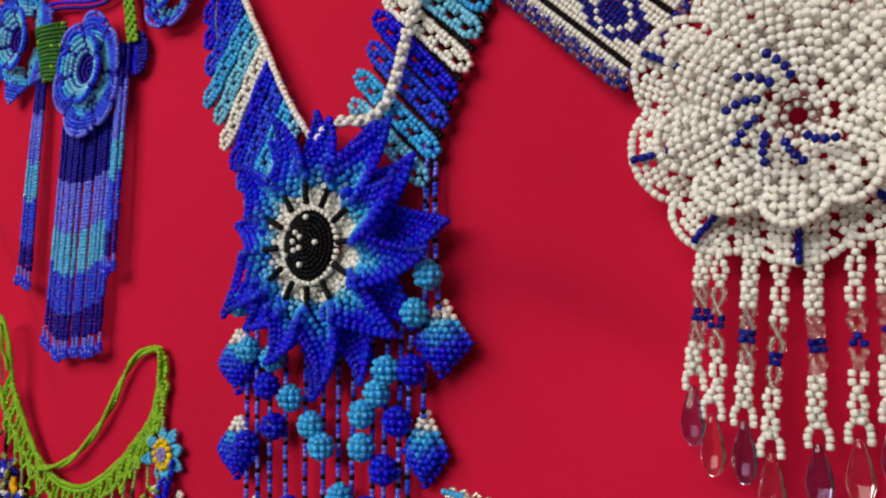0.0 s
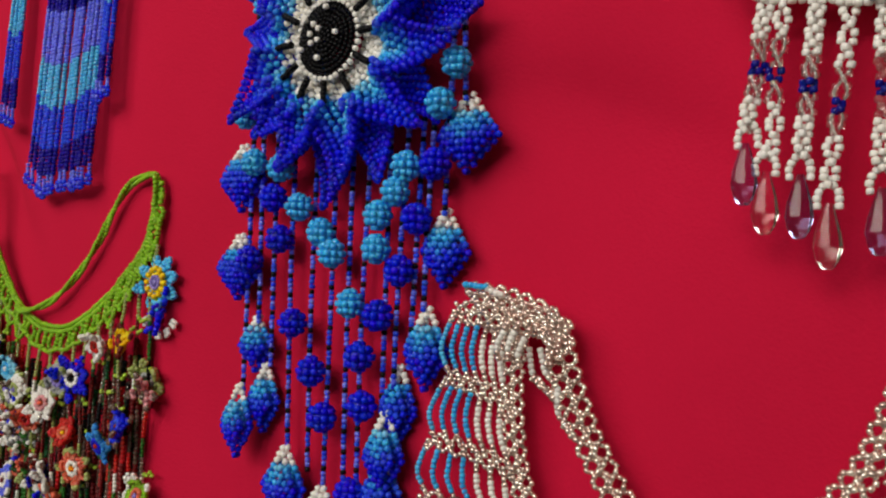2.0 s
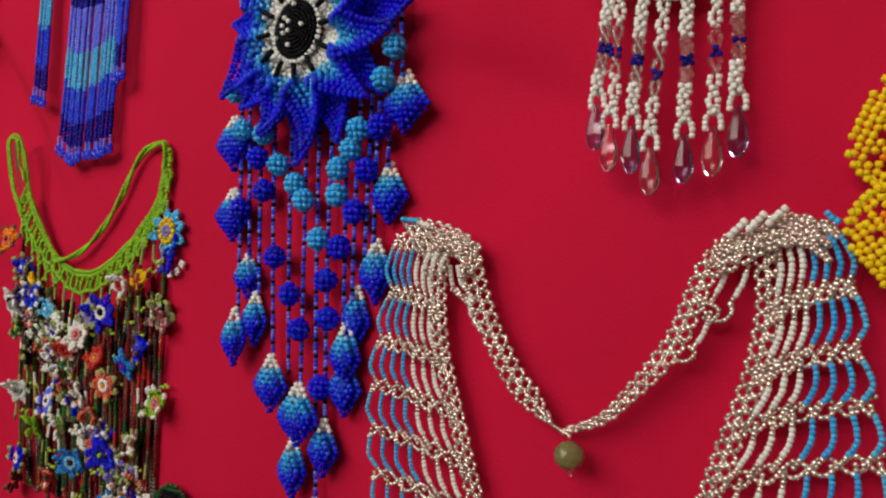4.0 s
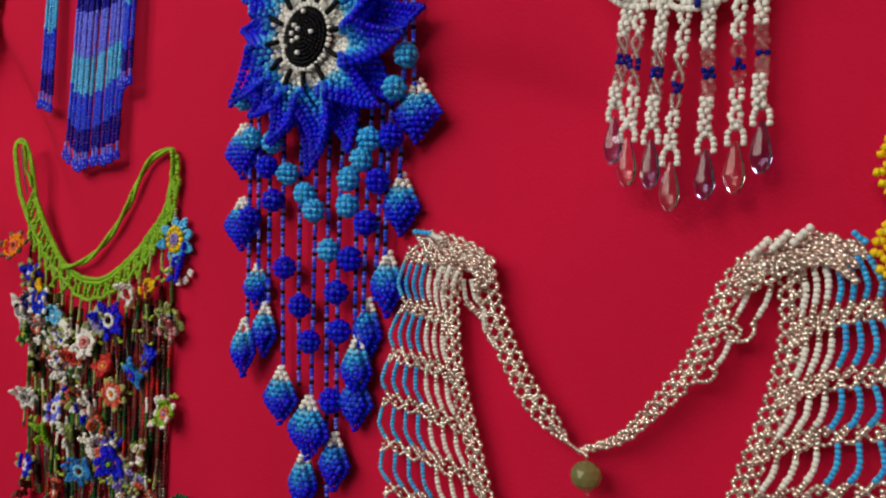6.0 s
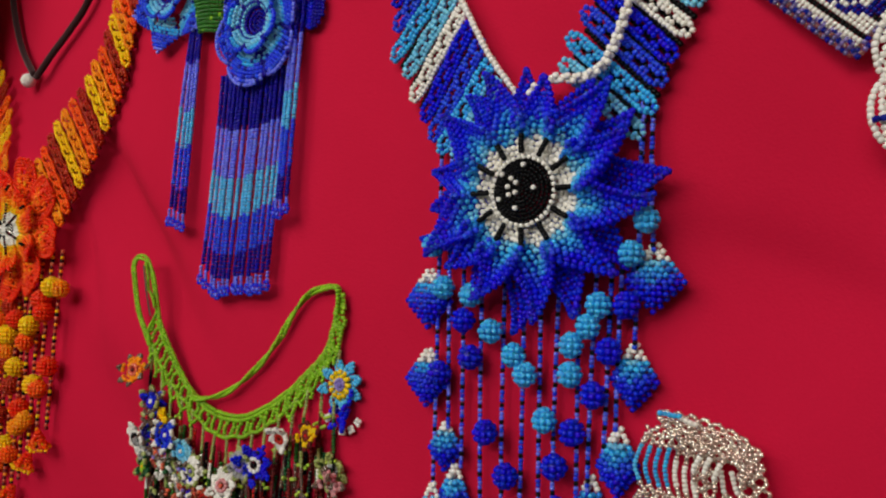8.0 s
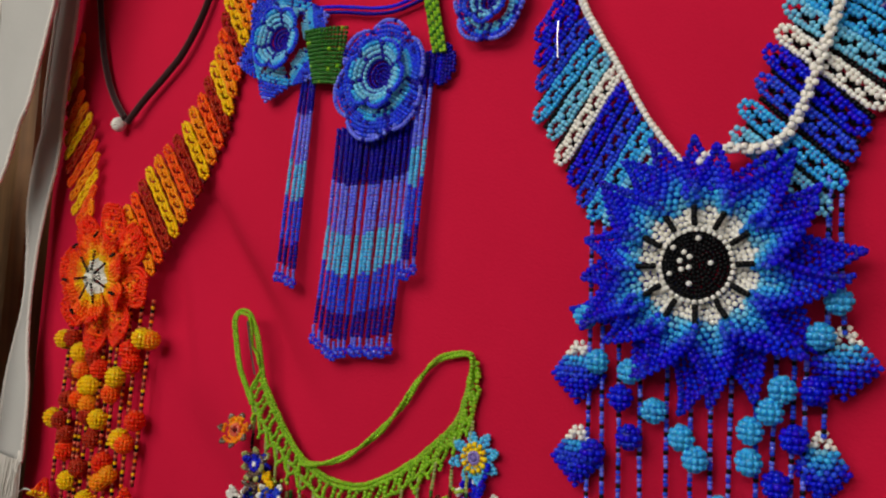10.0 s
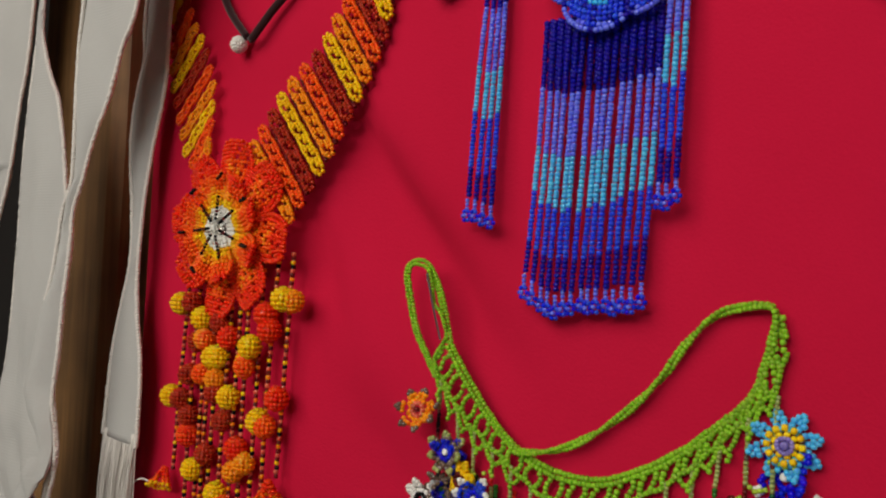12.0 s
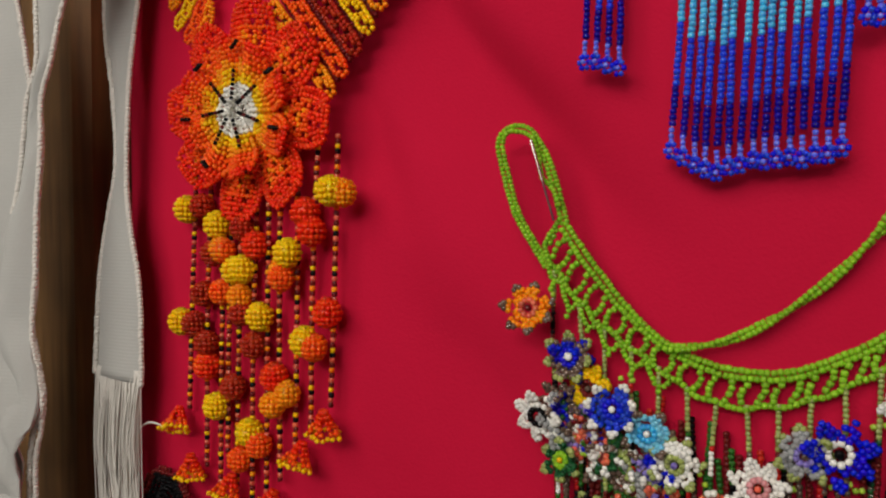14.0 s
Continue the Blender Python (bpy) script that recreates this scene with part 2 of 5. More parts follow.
def tube(bm, way, radius, seg=6):
    """A round cord along way."""
    last = None
    for i, p in enumerate(way):
        a = (way[min(i + 1, len(way) - 1)] - way[max(i - 1, 0)]).normalized()
        u = a.cross(Vector((0, 1, 0.01)))
        u.normalize()
        v = a.cross(u)
        ring = [bm.verts.new(p + radius * (math.cos(2 * math.pi * s / seg) * u + math.sin(2 * math.pi * s / seg) * v)) for s in range(seg)]
        if last:
            for s in range(seg):
                bm.faces.new((last[s], last[(s + 1) % seg], ring[(s + 1) % seg], ring[s]))
        else:
            bm.faces.new(ring)
        last = ring
    bm.faces.new(last)


def spline(pts, step):
    """Points at even steps along a smooth line through pts."""
    pts = [Vector(p) for p in pts]
    out = []
    for i in range(len(pts) - 1):
        p0, p1, p2 = pts[max(i - 1, 0)], pts[i], pts[i + 1]
        p3 = pts[min(i + 2, len(pts) - 1)]
        for k in range(24):
            s = k / 24
            out.append(0.5 * ((2 * p1) + (p2 - p0) * s + (2 * p0 - 5 * p1 + 4 * p2 - p3) * s * s + (3 * p1 - p0 - 3 * p2 + p3) * s ** 3))
    out.append(pts[-1])
    even, left = [out[0]], step
    for a, b in zip(out, out[1:]):
        seg = (b - a).length
        pos = 0.0
        while seg - pos >= left:
            pos += left
            even.append(a.lerp(b, pos / seg))
            left = step
        left -= seg - pos
    return even


def line(bag, pts, colour, r=R, pitch=None, sag=0.0):
    """Beads threaded along pts; colour: a key or a function of the bead's number and of the number of beads."""
    pitch = pitch or 1.62 * r
    way = spline(pts, pitch)
    for i, p in enumerate(way):
        a = way[min(i + 1, len(way) - 1)] - way[max(i - 1, 0)]
        key = colour if isinstance(colour, str) else colour(i, len(way))
        bag.bead(p, a, key, r, pitch * 1.06)


def rope(bag, pts, colour, r=R, strands=3, radius=None, turn=0.011):
    """Several threads of beads twisted into a cord."""
    radius = radius or 1.2 * r
    pitch = 1.7 * r
    way = spline(pts, pitch)
    for s in range(strands):
        for i, p in enumerate(way):
            a = (way[min(i + 1, len(way) - 1)] - way[max(i - 1, 0)]).normalized()
            u = a.cross(Vector((0, 1, 0))).normalized()
            w = 2 * math.pi * (i * pitch / turn + s / strands)
            key = colour if isinstance(colour, str) else colour(i, len(way))
            bag.bead(p + radius * (math.cos(w) * u + math.sin(w) * Vector((0, 1, 0))), a, key, r)


def strip(bag, a, b, key, d=0.004, r=0.00112, tilt=0.0, half=0.0027):
    """A netted strip from a to b: two edges, a ladder of inner beads with small eyes, and closed ends."""
    a, b = Vector((a[0], 0, a[1])), Vector((b[0], 0, b[1]))
    w = (b - a).normalized()
    s = Vector((w.z, 0, -w.x))
    pitch = 1.72 * r
    n = max(4, int((b - a).length / pitch))
    for i in range(n + 1):
        p = a + w * (i * pitch)
        p.y = -(d + tilt * i / n + 0.0004 * math.sin(i * 0.9))
        end = min(i, n - i)
        wide = half * (0.40, 0.80)[end] if end < 2 else half * (1.0 - 0.07 * (i % 3 == 1))
        for side in (-1, 1):
            bag.bead(p + s * side * wide, w + s * side * 0.35 * (1 if i % 2 else -1), key, r)
            if end >= 1 and (i % 4 == 0 or side == (1 if (i // 2) % 2 else -1)):
                q = p + s * side * half * 0.38
                q.y -= 0.0004
                bag.bead(q, s + w * (0.8 if i % 2 else -0.8) * side, key, r)


def petal(bag, c, d0, ang, r0, r1, half, colour, shape="point", rise=0.0, fold=0.0, curl=0.0, r=R, holes=False, rim=False, twist=0.0, bend=0.0):
    """One petal of netted beads that leaves c at the angle ang (radians, from +x upwards)."""
    pitch = 1.78 * r
    rows = max(3, int((r1 - r0) / pitch))
    for k in range(rows + 1):
        s = k / rows
        ex, ez = math.cos(ang + bend * s * s), math.sin(ang + bend * s * s)
        if shape == "spike":
            f = (0.42 + 0.58 * (s / 0.36) ** 0.8) if s < 0.36 else max(0.0, 1 - ((s - 0.36) / 0.64)) ** 1.12
        elif shape == "point":
            f = (0.35 + 0.65 * (s / 0.42) ** 0.9) if s < 0.42 else max(0.0, 1 - ((s - 0.42) / 0.58)) ** 0.85
        else:
            f = (0.38 + 0.62 * min(1, s / 0.55)) * math.sqrt(max(0.0, 1 - max(0.0, (s - 0.62) / 0.42) ** 2))
        w = half * f
        n = max(1, int(round(2 * w / (1.75 * r))) + 1)
        for j in range(n):
            u = 0 if n == 1 else -1 + 2 * j / (n - 1)
            if holes and 0 < j < n - 1 and 0 < k < rows - 1 and k % 2 and (j + k // 2) % 3 == 1:
                continue
            rr = r0 + (r1 - r0) * s - 0.25 * r * (j % 2)
            d = d0 + rise * math.sin(s * math.pi * 0.5) + fold * abs(u) * f * f * min(1, 3 * s) + curl * s * s
            p = at(c[0] + rr * ex - u * w * ez, c[1] + rr * ez + u * w * ex, d + twist * u * s * f)
            p += 0.0006 * noise.noise_vector(p * 80)
            key = colour(s, u)
            bag.bead(p, (-ez + 0.5 * ex * (1 if (j + k) % 2 else -1), 0.2, ex + 0.5 * ez * (1 if (j + k) % 2 else -1)), key, r, jit=0.11)
        if rim and s > 0.3 and k < rows:
            for u in (-1, 1):
                rr = r0 + (r1 - r0) * (s + 0.5 / rows)
                d = d0 + rise * math.sin(s * math.pi * 0.5) + fold * f * f * min(1, 3 * s) + curl * s * s + twist * u * s * f + 0.0005
                ww = w + 0.6 * r * min(1.0, 2 * f)
                p = at(c[0] + rr * ex - u * ww * ez, c[1] + rr * ez + u * ww * ex, d)
                bag.bead(p, (ex, 0, ez), colour(s, u), r)


def lobed(c, d0, r0, far, n, off, notch, rise, bulge, colour, r=R, holes=4, gap=None, rims=1):
    """A tier of n joined, rounded petals worked in rings of netting: one bag of beads a petal."""
    bags = [Bag() for _ in range(n)]
    gap = gap or 1.75 * r

    def reach(w):
        return far(w) * (1 - notch * (1 - abs(math.cos((w - off) * n / 2)) ** 0.55))

    def depth(w, s):
        lift = abs(math.cos((w - off) * n / 2)) ** 0.7
        return d0 + rise * math.sin(s * math.pi / 2) + bulge * lift * s

    def owner(w):
        return bags[int(math.floor((w - off) * n / (2 * math.pi) + 0.5)) % n]

    top = max(far(2 * math.pi * k / 40) for k in range(40))
    rows = int((top - r0) / gap)
    for k in range(rows + 1):
        rr = r0 + gap * k
        m = max(6, int(2 * math.pi * rr / (1.04 * gap)))
        for j in range(m):
            w = 2 * math.pi * (j + 0.5 * (k % 2)) / m
            edge = reach(w)
            if rr > edge - (0.75 * gap if holes else 1.2 * r) or (holes and k % 2 and j % holes == (k // 2) % holes):
                continue
            s = (rr - r0) / (edge - r0)
            lean = 0.6 if (j + k) % 2 else -0.6
            p = at(c[0] + rr * math.cos(w), c[1] + rr * math.sin(w), depth(w, s))
            p += 0.0003 * noise.noise_vector(p * 80)
            owner(w).bead(p, (-math.sin(w) + lean * math.cos(w), 0.1, math.cos(w) + lean * math.sin(w)), colour(s, w), r, 1.8 * r, jit=0.06)
    ring = []
    for k in range(721):
        w = 2 * math.pi * k / 720
        ring.append(at(c[0] + reach(w) * math.cos(w), c[1] + reach(w) * math.sin(w), depth(w, 1) + 0.0003))
    for k in range(rims):
        path = even([p + Vector((0, 0.0016 * k, 0)) for p in ring], 1.75 * r)
        for i, p in enumerate(path):
            w = math.atan2(p.z - c[1], p.x - c[0])
            owner(w).bead(p, path[(i + 1) % len(path)] - path[i - 1], colour(1.0, w), r)
    return bags


def ball(bag, c, radius, colour, r=0.0013, columns=None):
    """A bead-covered ball at the place c, its beads in upright columns."""
    columns = columns or max(7, int(2 * math.pi * radius / (1.85 * r)))
    tiers = max(3, int(math.pi * radius / (1.8 * r)))
    bag.bead(Vector(c), (0, 0, 1), colour if isinstance(colour, str) else colour(0.5, 0), radius * 1.0, radius * 1.8)
    for i in range(columns):
        w = 2 * math.pi * i / columns
        for k in range(tiers):
            t = math.pi * (k + 0.5) / tiers
            if columns * math.sin(t) < 3.2 and i % 2:
                continue
            n = Vector((math.sin(t) * math.cos(w), math.sin(t) * math.sin(w), math.cos(t)))
            down = Vector((math.cos(t) * math.cos(w), math.cos(t) * math.sin(w), -math.sin(t)))
            bag.bead(Vector(c) + radius * n, down, colour if isinstance(colour, str) else colour(k / tiers, w), r, jit=0.17)


def even(pts, step):
    """Points at even steps along a broken line."""
    out, left = [pts[0]], step
    for a, b in zip(pts, pts[1:]):
        seg, pos = (b - a).length, 0.0
        while seg - pos >= left:
            pos += left
            out.append(a.lerp(b, pos / seg))
            left = step
        left -= seg - pos
    return out


def kite(bag, top, length, half, d=0.006, lean=0.0, shade=0, r=0.00118):
    """A puffed leaf pendant: pale tip above, darkening to royal blue at its point."""
    rows = int(length / (1.75 * r))
    for k in range(rows + 1):
        s = k / rows
        f = (0.12 + 0.88 * (s / 0.55)) if s < 0.55 else max(0.0, 1 - ((s - 0.55) / 0.45) ** 1.15)
        w = half * f
        n = max(1, int(round(2 * w / (1.75 * r))) + 1)
        for j in range(n):
            u = 0 if n == 1 else -1 + 2 * j / (n - 1)
            if k == 2 and n >= 3 and j == n // 2:
                continue
            e = s + 0.16 * abs(u)
            key = "ivory" if s < 0.2 else "aqua" if e < 0.34 else "teal" if e < 0.47 else "azure" if e < 0.56 else "blue" if e < 0.66 else "royal"
            if shade and key in ("aqua", "teal", "azure"):
                key = "teal" if key == "aqua" else "azure" if key == "teal" else "blue"
            x = top[0] + u * w + lean * s * length
            for back in (0, 1):
                dd = d + (0.0042 if not back else -0.0030) * math.sqrt(max(0, 1 - u * u)) * min(1, 2.5 * s) * min(1, 2.6 * (1 - s) + 0.2)
                if back and abs(u) > 0.95:
                    continue
                bag.bead(at(x, top[1] - s * length + 0.4 * r * (j % 2), max(0.0012, dd)), (0.7 if j % 2 else -0.7, 0, 1), key, r)


def daisy(bag, c, d, outer, ring, heart, n=7, size=1.0, r=0.00118, tilt=1.0):
    """A small flower of beads: a heart, a ring round it, and n looped petals; it hangs turned a little its own way."""
    turn = Matrix.Rotation(tilt * dice.uniform(-0.75, 0.75), 3, "Z") @ Matrix.Rotation(tilt * dice.uniform(-0.45, 0.45), 3, "X")
    spin = dice.uniform(0, 1)
    tip = outer if not tilt else dice.choice((outer, outer, "smoke", "ivory", ring, "sand"))

    def put(rr, w, lift, axis, key, rad=r):
        p = turn @ Vector((rr * size * math.cos(w), -lift, rr * size * math.sin(w)))
        p = at(c[0], c[1], d) + p
        p.y = min(p.y, -0.0016)
        bag.bead(p, turn @ Vector(axis), key, rad)

    put(0, 0, 0.0012, (0, 1, 0), heart, 1.2 * r * size)
    for i in range(9):
        w = 2 * math.pi * i / 9
        put(0.0031, w, 0.0008, (-math.sin(w), 0, math.cos(w)), ring)
    for rr, m in ((0.0047, 13), (0.0061, 17)):
        for i in range(m):
            if dice.random() < 0.16 * min(1.0, 2 * tilt):
                continue
            w = 2 * math.pi * (i + 0.5 * (m == 17)) / m
            put(rr, w, dice.uniform(-0.0006, 0.0006), (-math.sin(w), 0, math.cos(w)), outer)
    for i in range(n):
        w = 2 * math.pi * i / n + spin + dice.uniform(-0.15, 0.15) * tilt
        bend = dice.uniform(-0.0012, 0.0026)
        for rr, off, key in ((0.0076, -0.32, outer), (0.0076, 0.32, outer), (0.0078, 0.0, outer), (0.0091, -0.17, tip), (0.0091, 0.17, tip), (0.0100, 0.0, tip)):
            if dice.random() < 0.12 * tilt:
                continue
            a = w + off * 2 * math.pi / n * 0.8
            put(rr, a, bend * (rr / 0.007) ** 2, (math.cos(a), 0.1, math.sin(a)), key, 0.95 * r)


def rings(bag, c, d, radius, colour, dome=0.003, r=R):
    """A disc of beads in rings, slightly domed."""
    k = int(radius / (1.6 * r))
    for i in range(k + 1):
        rr = radius * i / max(1, k)
        n = max(1, int(2 * math.pi * rr / (1.7 * r)))
        for j in range(n):
            w = 2 * math.pi * (j + 0.5 * (i % 2)) / n
            bag.bead(at(c[0] + rr * math.cos(w), c[1] + rr * math.sin(w), d + dome * (1 - (rr / radius) ** 2)),
                     (-math.sin(w), 0.3, math.cos(w)), colour(i / max(1, k)) if callable(colour) else colour, r)

# ---- the setting ----


def slab(name, x0, x1, y0, y1, z0, z1, key, label, bevel=0.0):
    bm = bmesh.new()
    bmesh.ops.create_cube(bm, size=1)
    for v in bm.verts:
        v.co = Vector(((x0 + x1) / 2 + v.co.x * (x1 - x0), (y0 + y1) / 2 + v.co.y * (y1 - y0), (z0 + z1) / 2 + v.co.z * (z1 - z0)))
    if bevel:
        bmesh.ops.bevel(bm, geom=list(bm.edges), offset=bevel, segments=2, affect="EDGES")
    return tagged(mesh_part(name, bm, key, smooth=False), label, "", "", "structure")


slab("floor", -2.5, 2.5, -3.2, 0.4, -0.1, 0.0, "concrete", "grey concrete floor of the stall")
slab("ceiling", -2.5, 2.5, -3.2, 0.4, 2.7, 2.8, "plaster", "cream plastered ceiling")
slab("wall_north", -0.494, 2.5, 0.03, 0.15, 0.0, 2.7, "plaster", "plain wall behind the red cloth")
# the recess's darkness is put into this slab's near-black colour
slab("wall_north_2", -2.5, -0.494, 0.25, 0.37, 0.0, 2.7, "recess_shade_cable", "back of the recess behind the wooden post, its shade painted near-black")
slab("wall_south", -2.5, 2.5, -3.2, -3.08, 0.0, 2.7, "plaster", "cream plastered wall")
slab("wall_west", -2.6, -2.5, -3.2, 0.4, 0.0, 2.7, "plaster", "cream plastered wall")
slab("wall_east", 2.5, 2.6, -3.2, 0.4, 0.0, 2.7, "plaster", "cream plastered wall")


def fold(x, z):
    """How far the cloth stands off its board: slanting creases, a slow billow, and the turned edge."""
    d = 0.0
    for x0, slope, wide, deep in ((0.085, -0.25, 0.030, -0.0045), (0.150, 0.35, 0.024, 0.0045), (-0.075, 0.15, 0.030, -0.0020), (0.10, 0.55, 0.02, 0.002)):
        off = (x - x0) - slope * (1.48 - z)
        d += deep * math.tanh(off / wide) * math.exp(-(off / (3.2 * wide)) ** 2) * (0.6 + 0.4 * math.sin(7 * z + 23 * x0))
    # pulled creases: a long gentle slope into each, a short steep one out of it
    for x0, z0, tilt, length, easy, steep, deep in ((-0.268, 1.496, 0.83, 0.075, 0.042, 0.013, 0.0130), (-0.325, 1.470, 1.20, 0.050, 0.030, 0.012, 0.0070), (-0.255, 1.360, 0.95, 0.060, 0.045, 0.020, 0.0050),
                                                    (-0.300, 1.400, 0.55, 0.045, 0.035, 0.018, 0.0040), (0.085, 1.470, 0.35, 0.060, 0.045, 0.016, 0.0060), (0.255, 1.36, 0.7, 0.08, 0.05, 0.018, 0.008)):
        q = (x - x0) * math.sin(tilt) + (z - z0) * math.cos(tilt) + 0.006 * noise.noise(Vector((x * 14, 1.7, z * 14)))
        along = (x - x0) * math.cos(tilt) - (z - z0) * math.sin(tilt)
        d -= deep * math.exp(-(q / (easy if q < 0 else steep)) ** 2) * math.exp(-(along / length) ** 2)
    d += 0.0016 * noise.noise(Vector((x * 6, 0.3, z * 4)))
    edge = max(0.0, -0.455 - x) / 0.04
    return max(-0.021, min(d, 0.0022) - 0.0026) - 0.022 * edge ** 2


def red_cloth():
    bm = bmesh.new()
    xs = np.linspace(-0.495, 0.75, 380)
    zs = np.linspace(0.85, 2.15, 320)
    grid = [[bm.verts.new((x, -fold(x, z), z)) for x in xs] for z in zs]
    for a, b in zip(grid, grid[1:]):
        for i in range(len(xs) - 1):
            bm.faces.new((a[i], a[i + 1], b[i + 1], b[i]))
    ob = mesh_part("red_cloth", bm, "redcloth")
    mod = ob.modifiers.new("thickness", "SOLIDIFY")
    mod.thickness, mod.offset = 0.0012, 1
    return tagged(ob, "crimson red cotton cloth stretched over the display wall", "cloth", "", "structure")


red_cloth()


def wooden_post():
    bm = bmesh.new()
    n = 40
    loops = []
    for i in range(n + 1):
        z = 2.7 * i / n
        wob = 0.0018 * noise.noise(Vector((0, 0, z * 6)))
        pts = [(-0.610, 0.09), (-0.610, 0.006), (-0.604, 0.0), (-0.515 + wob, 0.0), (-0.508 + wob, 0.007), (-0.506 + wob, 0.09)]
        loops.append([bm.verts.new((x, y, z)) for x, y in pts])
    for a, b in zip(loops, loops[1:]):
        for k in range(6):
            bm.faces.new((a[k], a[(k + 1) % 6], b[(k + 1) % 6], b[k]))
    bm.faces.new(loops[0])
    bm.faces.new(loops[-1])
    return tagged(mesh_part("wooden_post", bm, "wood", smooth=False), "brown rough-sawn wooden post beside the red cloth", "post")


wooden_post()


def ceiling_lamp(x, y, sx, sy):
    top = new("ceiling_lamp")
    top.matrix_basis = Matrix.Translation((x, y, 2.7))
    tagged(top, "flat white ceiling lamp panel", "lamp")
    bm = bmesh.new()
    bmesh.ops.create_cube(bm, size=1)
    for v in bm.verts:
        v.co = Vector((x + v.co.x * (sx + 0.06), y + v.co.y * (sy + 0.06), 2.665 + v.co.z * 0.07))
    mesh_part("housing", bm, "enamel", top, smooth=False)


ceiling_lamp(0.4, -2.5, 1.4, 0.6)


def pendant_lamp(x, y, z):
    top = new("pendant_lamp")
    top.matrix_basis = Matrix.Translation((x, y, 2.7))
    tagged(top, "white metal pendant lamp hanging in front of the display", "lamp")
    bm = bmesh.new()
    tube(bm, [Vector((x, y, 2.7)), Vector((x, y, z + 0.1))], 0.004, 8)
    mesh_part("cable", bm, "recess_shade_cable", top)
    bm = bmesh.new()
    bmesh.ops.create_cone(bm, cap_ends=True, segments=32, radius1=0.30, radius2=0.08, depth=0.1)
    bmesh.ops.translate(bm, verts=bm.verts, vec=(x, y, z + 0.075))
    mesh_part("shade", bm, "enamel", top)


pendant_lamp(-0.42, -1.15, 2.12)

# ---- white woven sashes beside the post ----


def sash(name, left, right, label, fringe=None, rope_edge=True, waves=0.004, crumple=0.0):
    """A ribbon between two edges, each a list of (x, z, d); its edges are corded."""
    top = thing(name, (left[0][0] + right[0][0]) / 2, left[0][1], label, "sash", "white sashes")
    n = 90
    lw = spline([at(*p) for p in left], 0.004)
    rw = spline([at(*p) for p in right], 0.004)
    bm = bmesh.new()
    rows = []
    for i in range(n + 1):
        a = lw[min(len(lw) - 1, round(i * (len(lw) - 1) / n))]
        b = rw[min(len(rw) - 1, round(i * (len(rw) - 1) / n))]
        row = []
        for k in range(25):
            s = k / 24
            p = a.lerp(b, s)
            p.y -= waves * math.sin(math.pi * s) * (0.6 + 0.5 * math.sin(i * 0.13 + 1.0)) * min(1, (b - a).length / 0.02)
            p.x += 0.0003 * math.sin(i * 2.1 + k)
            p.y += 0.0030 * noise.noise(Vector((p.x * 55, left[0][0] * 31, p.z * 22))) * math.sin(math.pi * (0.15 + 0.7 * s))
            if crumple:
                low = min(1.0, max(0.0, (1.40 - p.z) / 0.06)) * crumple
                q = Vector((p.x * 46 + p.z * 14, left[0][0] * 9, p.z * 20))
                p.y -= low * (0.5 + abs(noise.noise(q)) * 1.6 - 0.5 * abs(noise.noise(q * 2.3)))
                p.x += 0.5 * low * noise.noise(q * 0.8 + Vector((5, 0, 0)))
            row.append(bm.verts.new(p))
        rows.append(row)
    for a, b in zip(rows, rows[1:]):
        for k in range(24):
            bm.faces.new((a[k], a[k + 1], b[k + 1], b[k]))
    ob = mesh_part("ribbon", bm, "sash", top)
    mod = ob.modifiers.new("thickness", "SOLIDIFY")
    mod.thickness = 0.0011
    if rope_edge:
        for way in (lw, rw):
            bag = Bag()
            for i, p in enumerate(spline(way[::4] + [way[-1]], 0.0019)):
                bag.bead(p + Vector((0, -0.0003, 0)), (0.6, 0, 1), "thread", 0.0013, 0.0032)
            bag.build("corded_edge", top)
    if fringe:
        x0, x1, z0, z1, d = fringe
        bm = bmesh.new()
        for i in range(150):
            s = i / 149
            x = x0 + (x1 - x0) * s
            dx, dd = dice.uniform(-0.002, 0.002) + 0.004 * math.sin(19 * s) + 0.15 * ((x0 + x1) / 2 - x), dice.uniform(-0.002, 0.004)
            zl = z1 + dice.uniform(-0.006, 0.012)
            pts = [at(x, z0 + 0.003, d), at(x + dx * 0.5 + dice.uniform(-.002, .002), (2 * z0 + zl) / 3, d + dd), at(x + dx, (z0 + 2 * zl) / 3, d + dd * 0.6),
                   at(x + 1.4 * dx + dice.uniform(-.002, .002), zl, d + dd * 0.3)]
            tube(bm, spline(pts, 0.004), 0.00036, 4)
        mesh_part("fringe", bm, "thread", top, "loose white thread fringe")
    return top


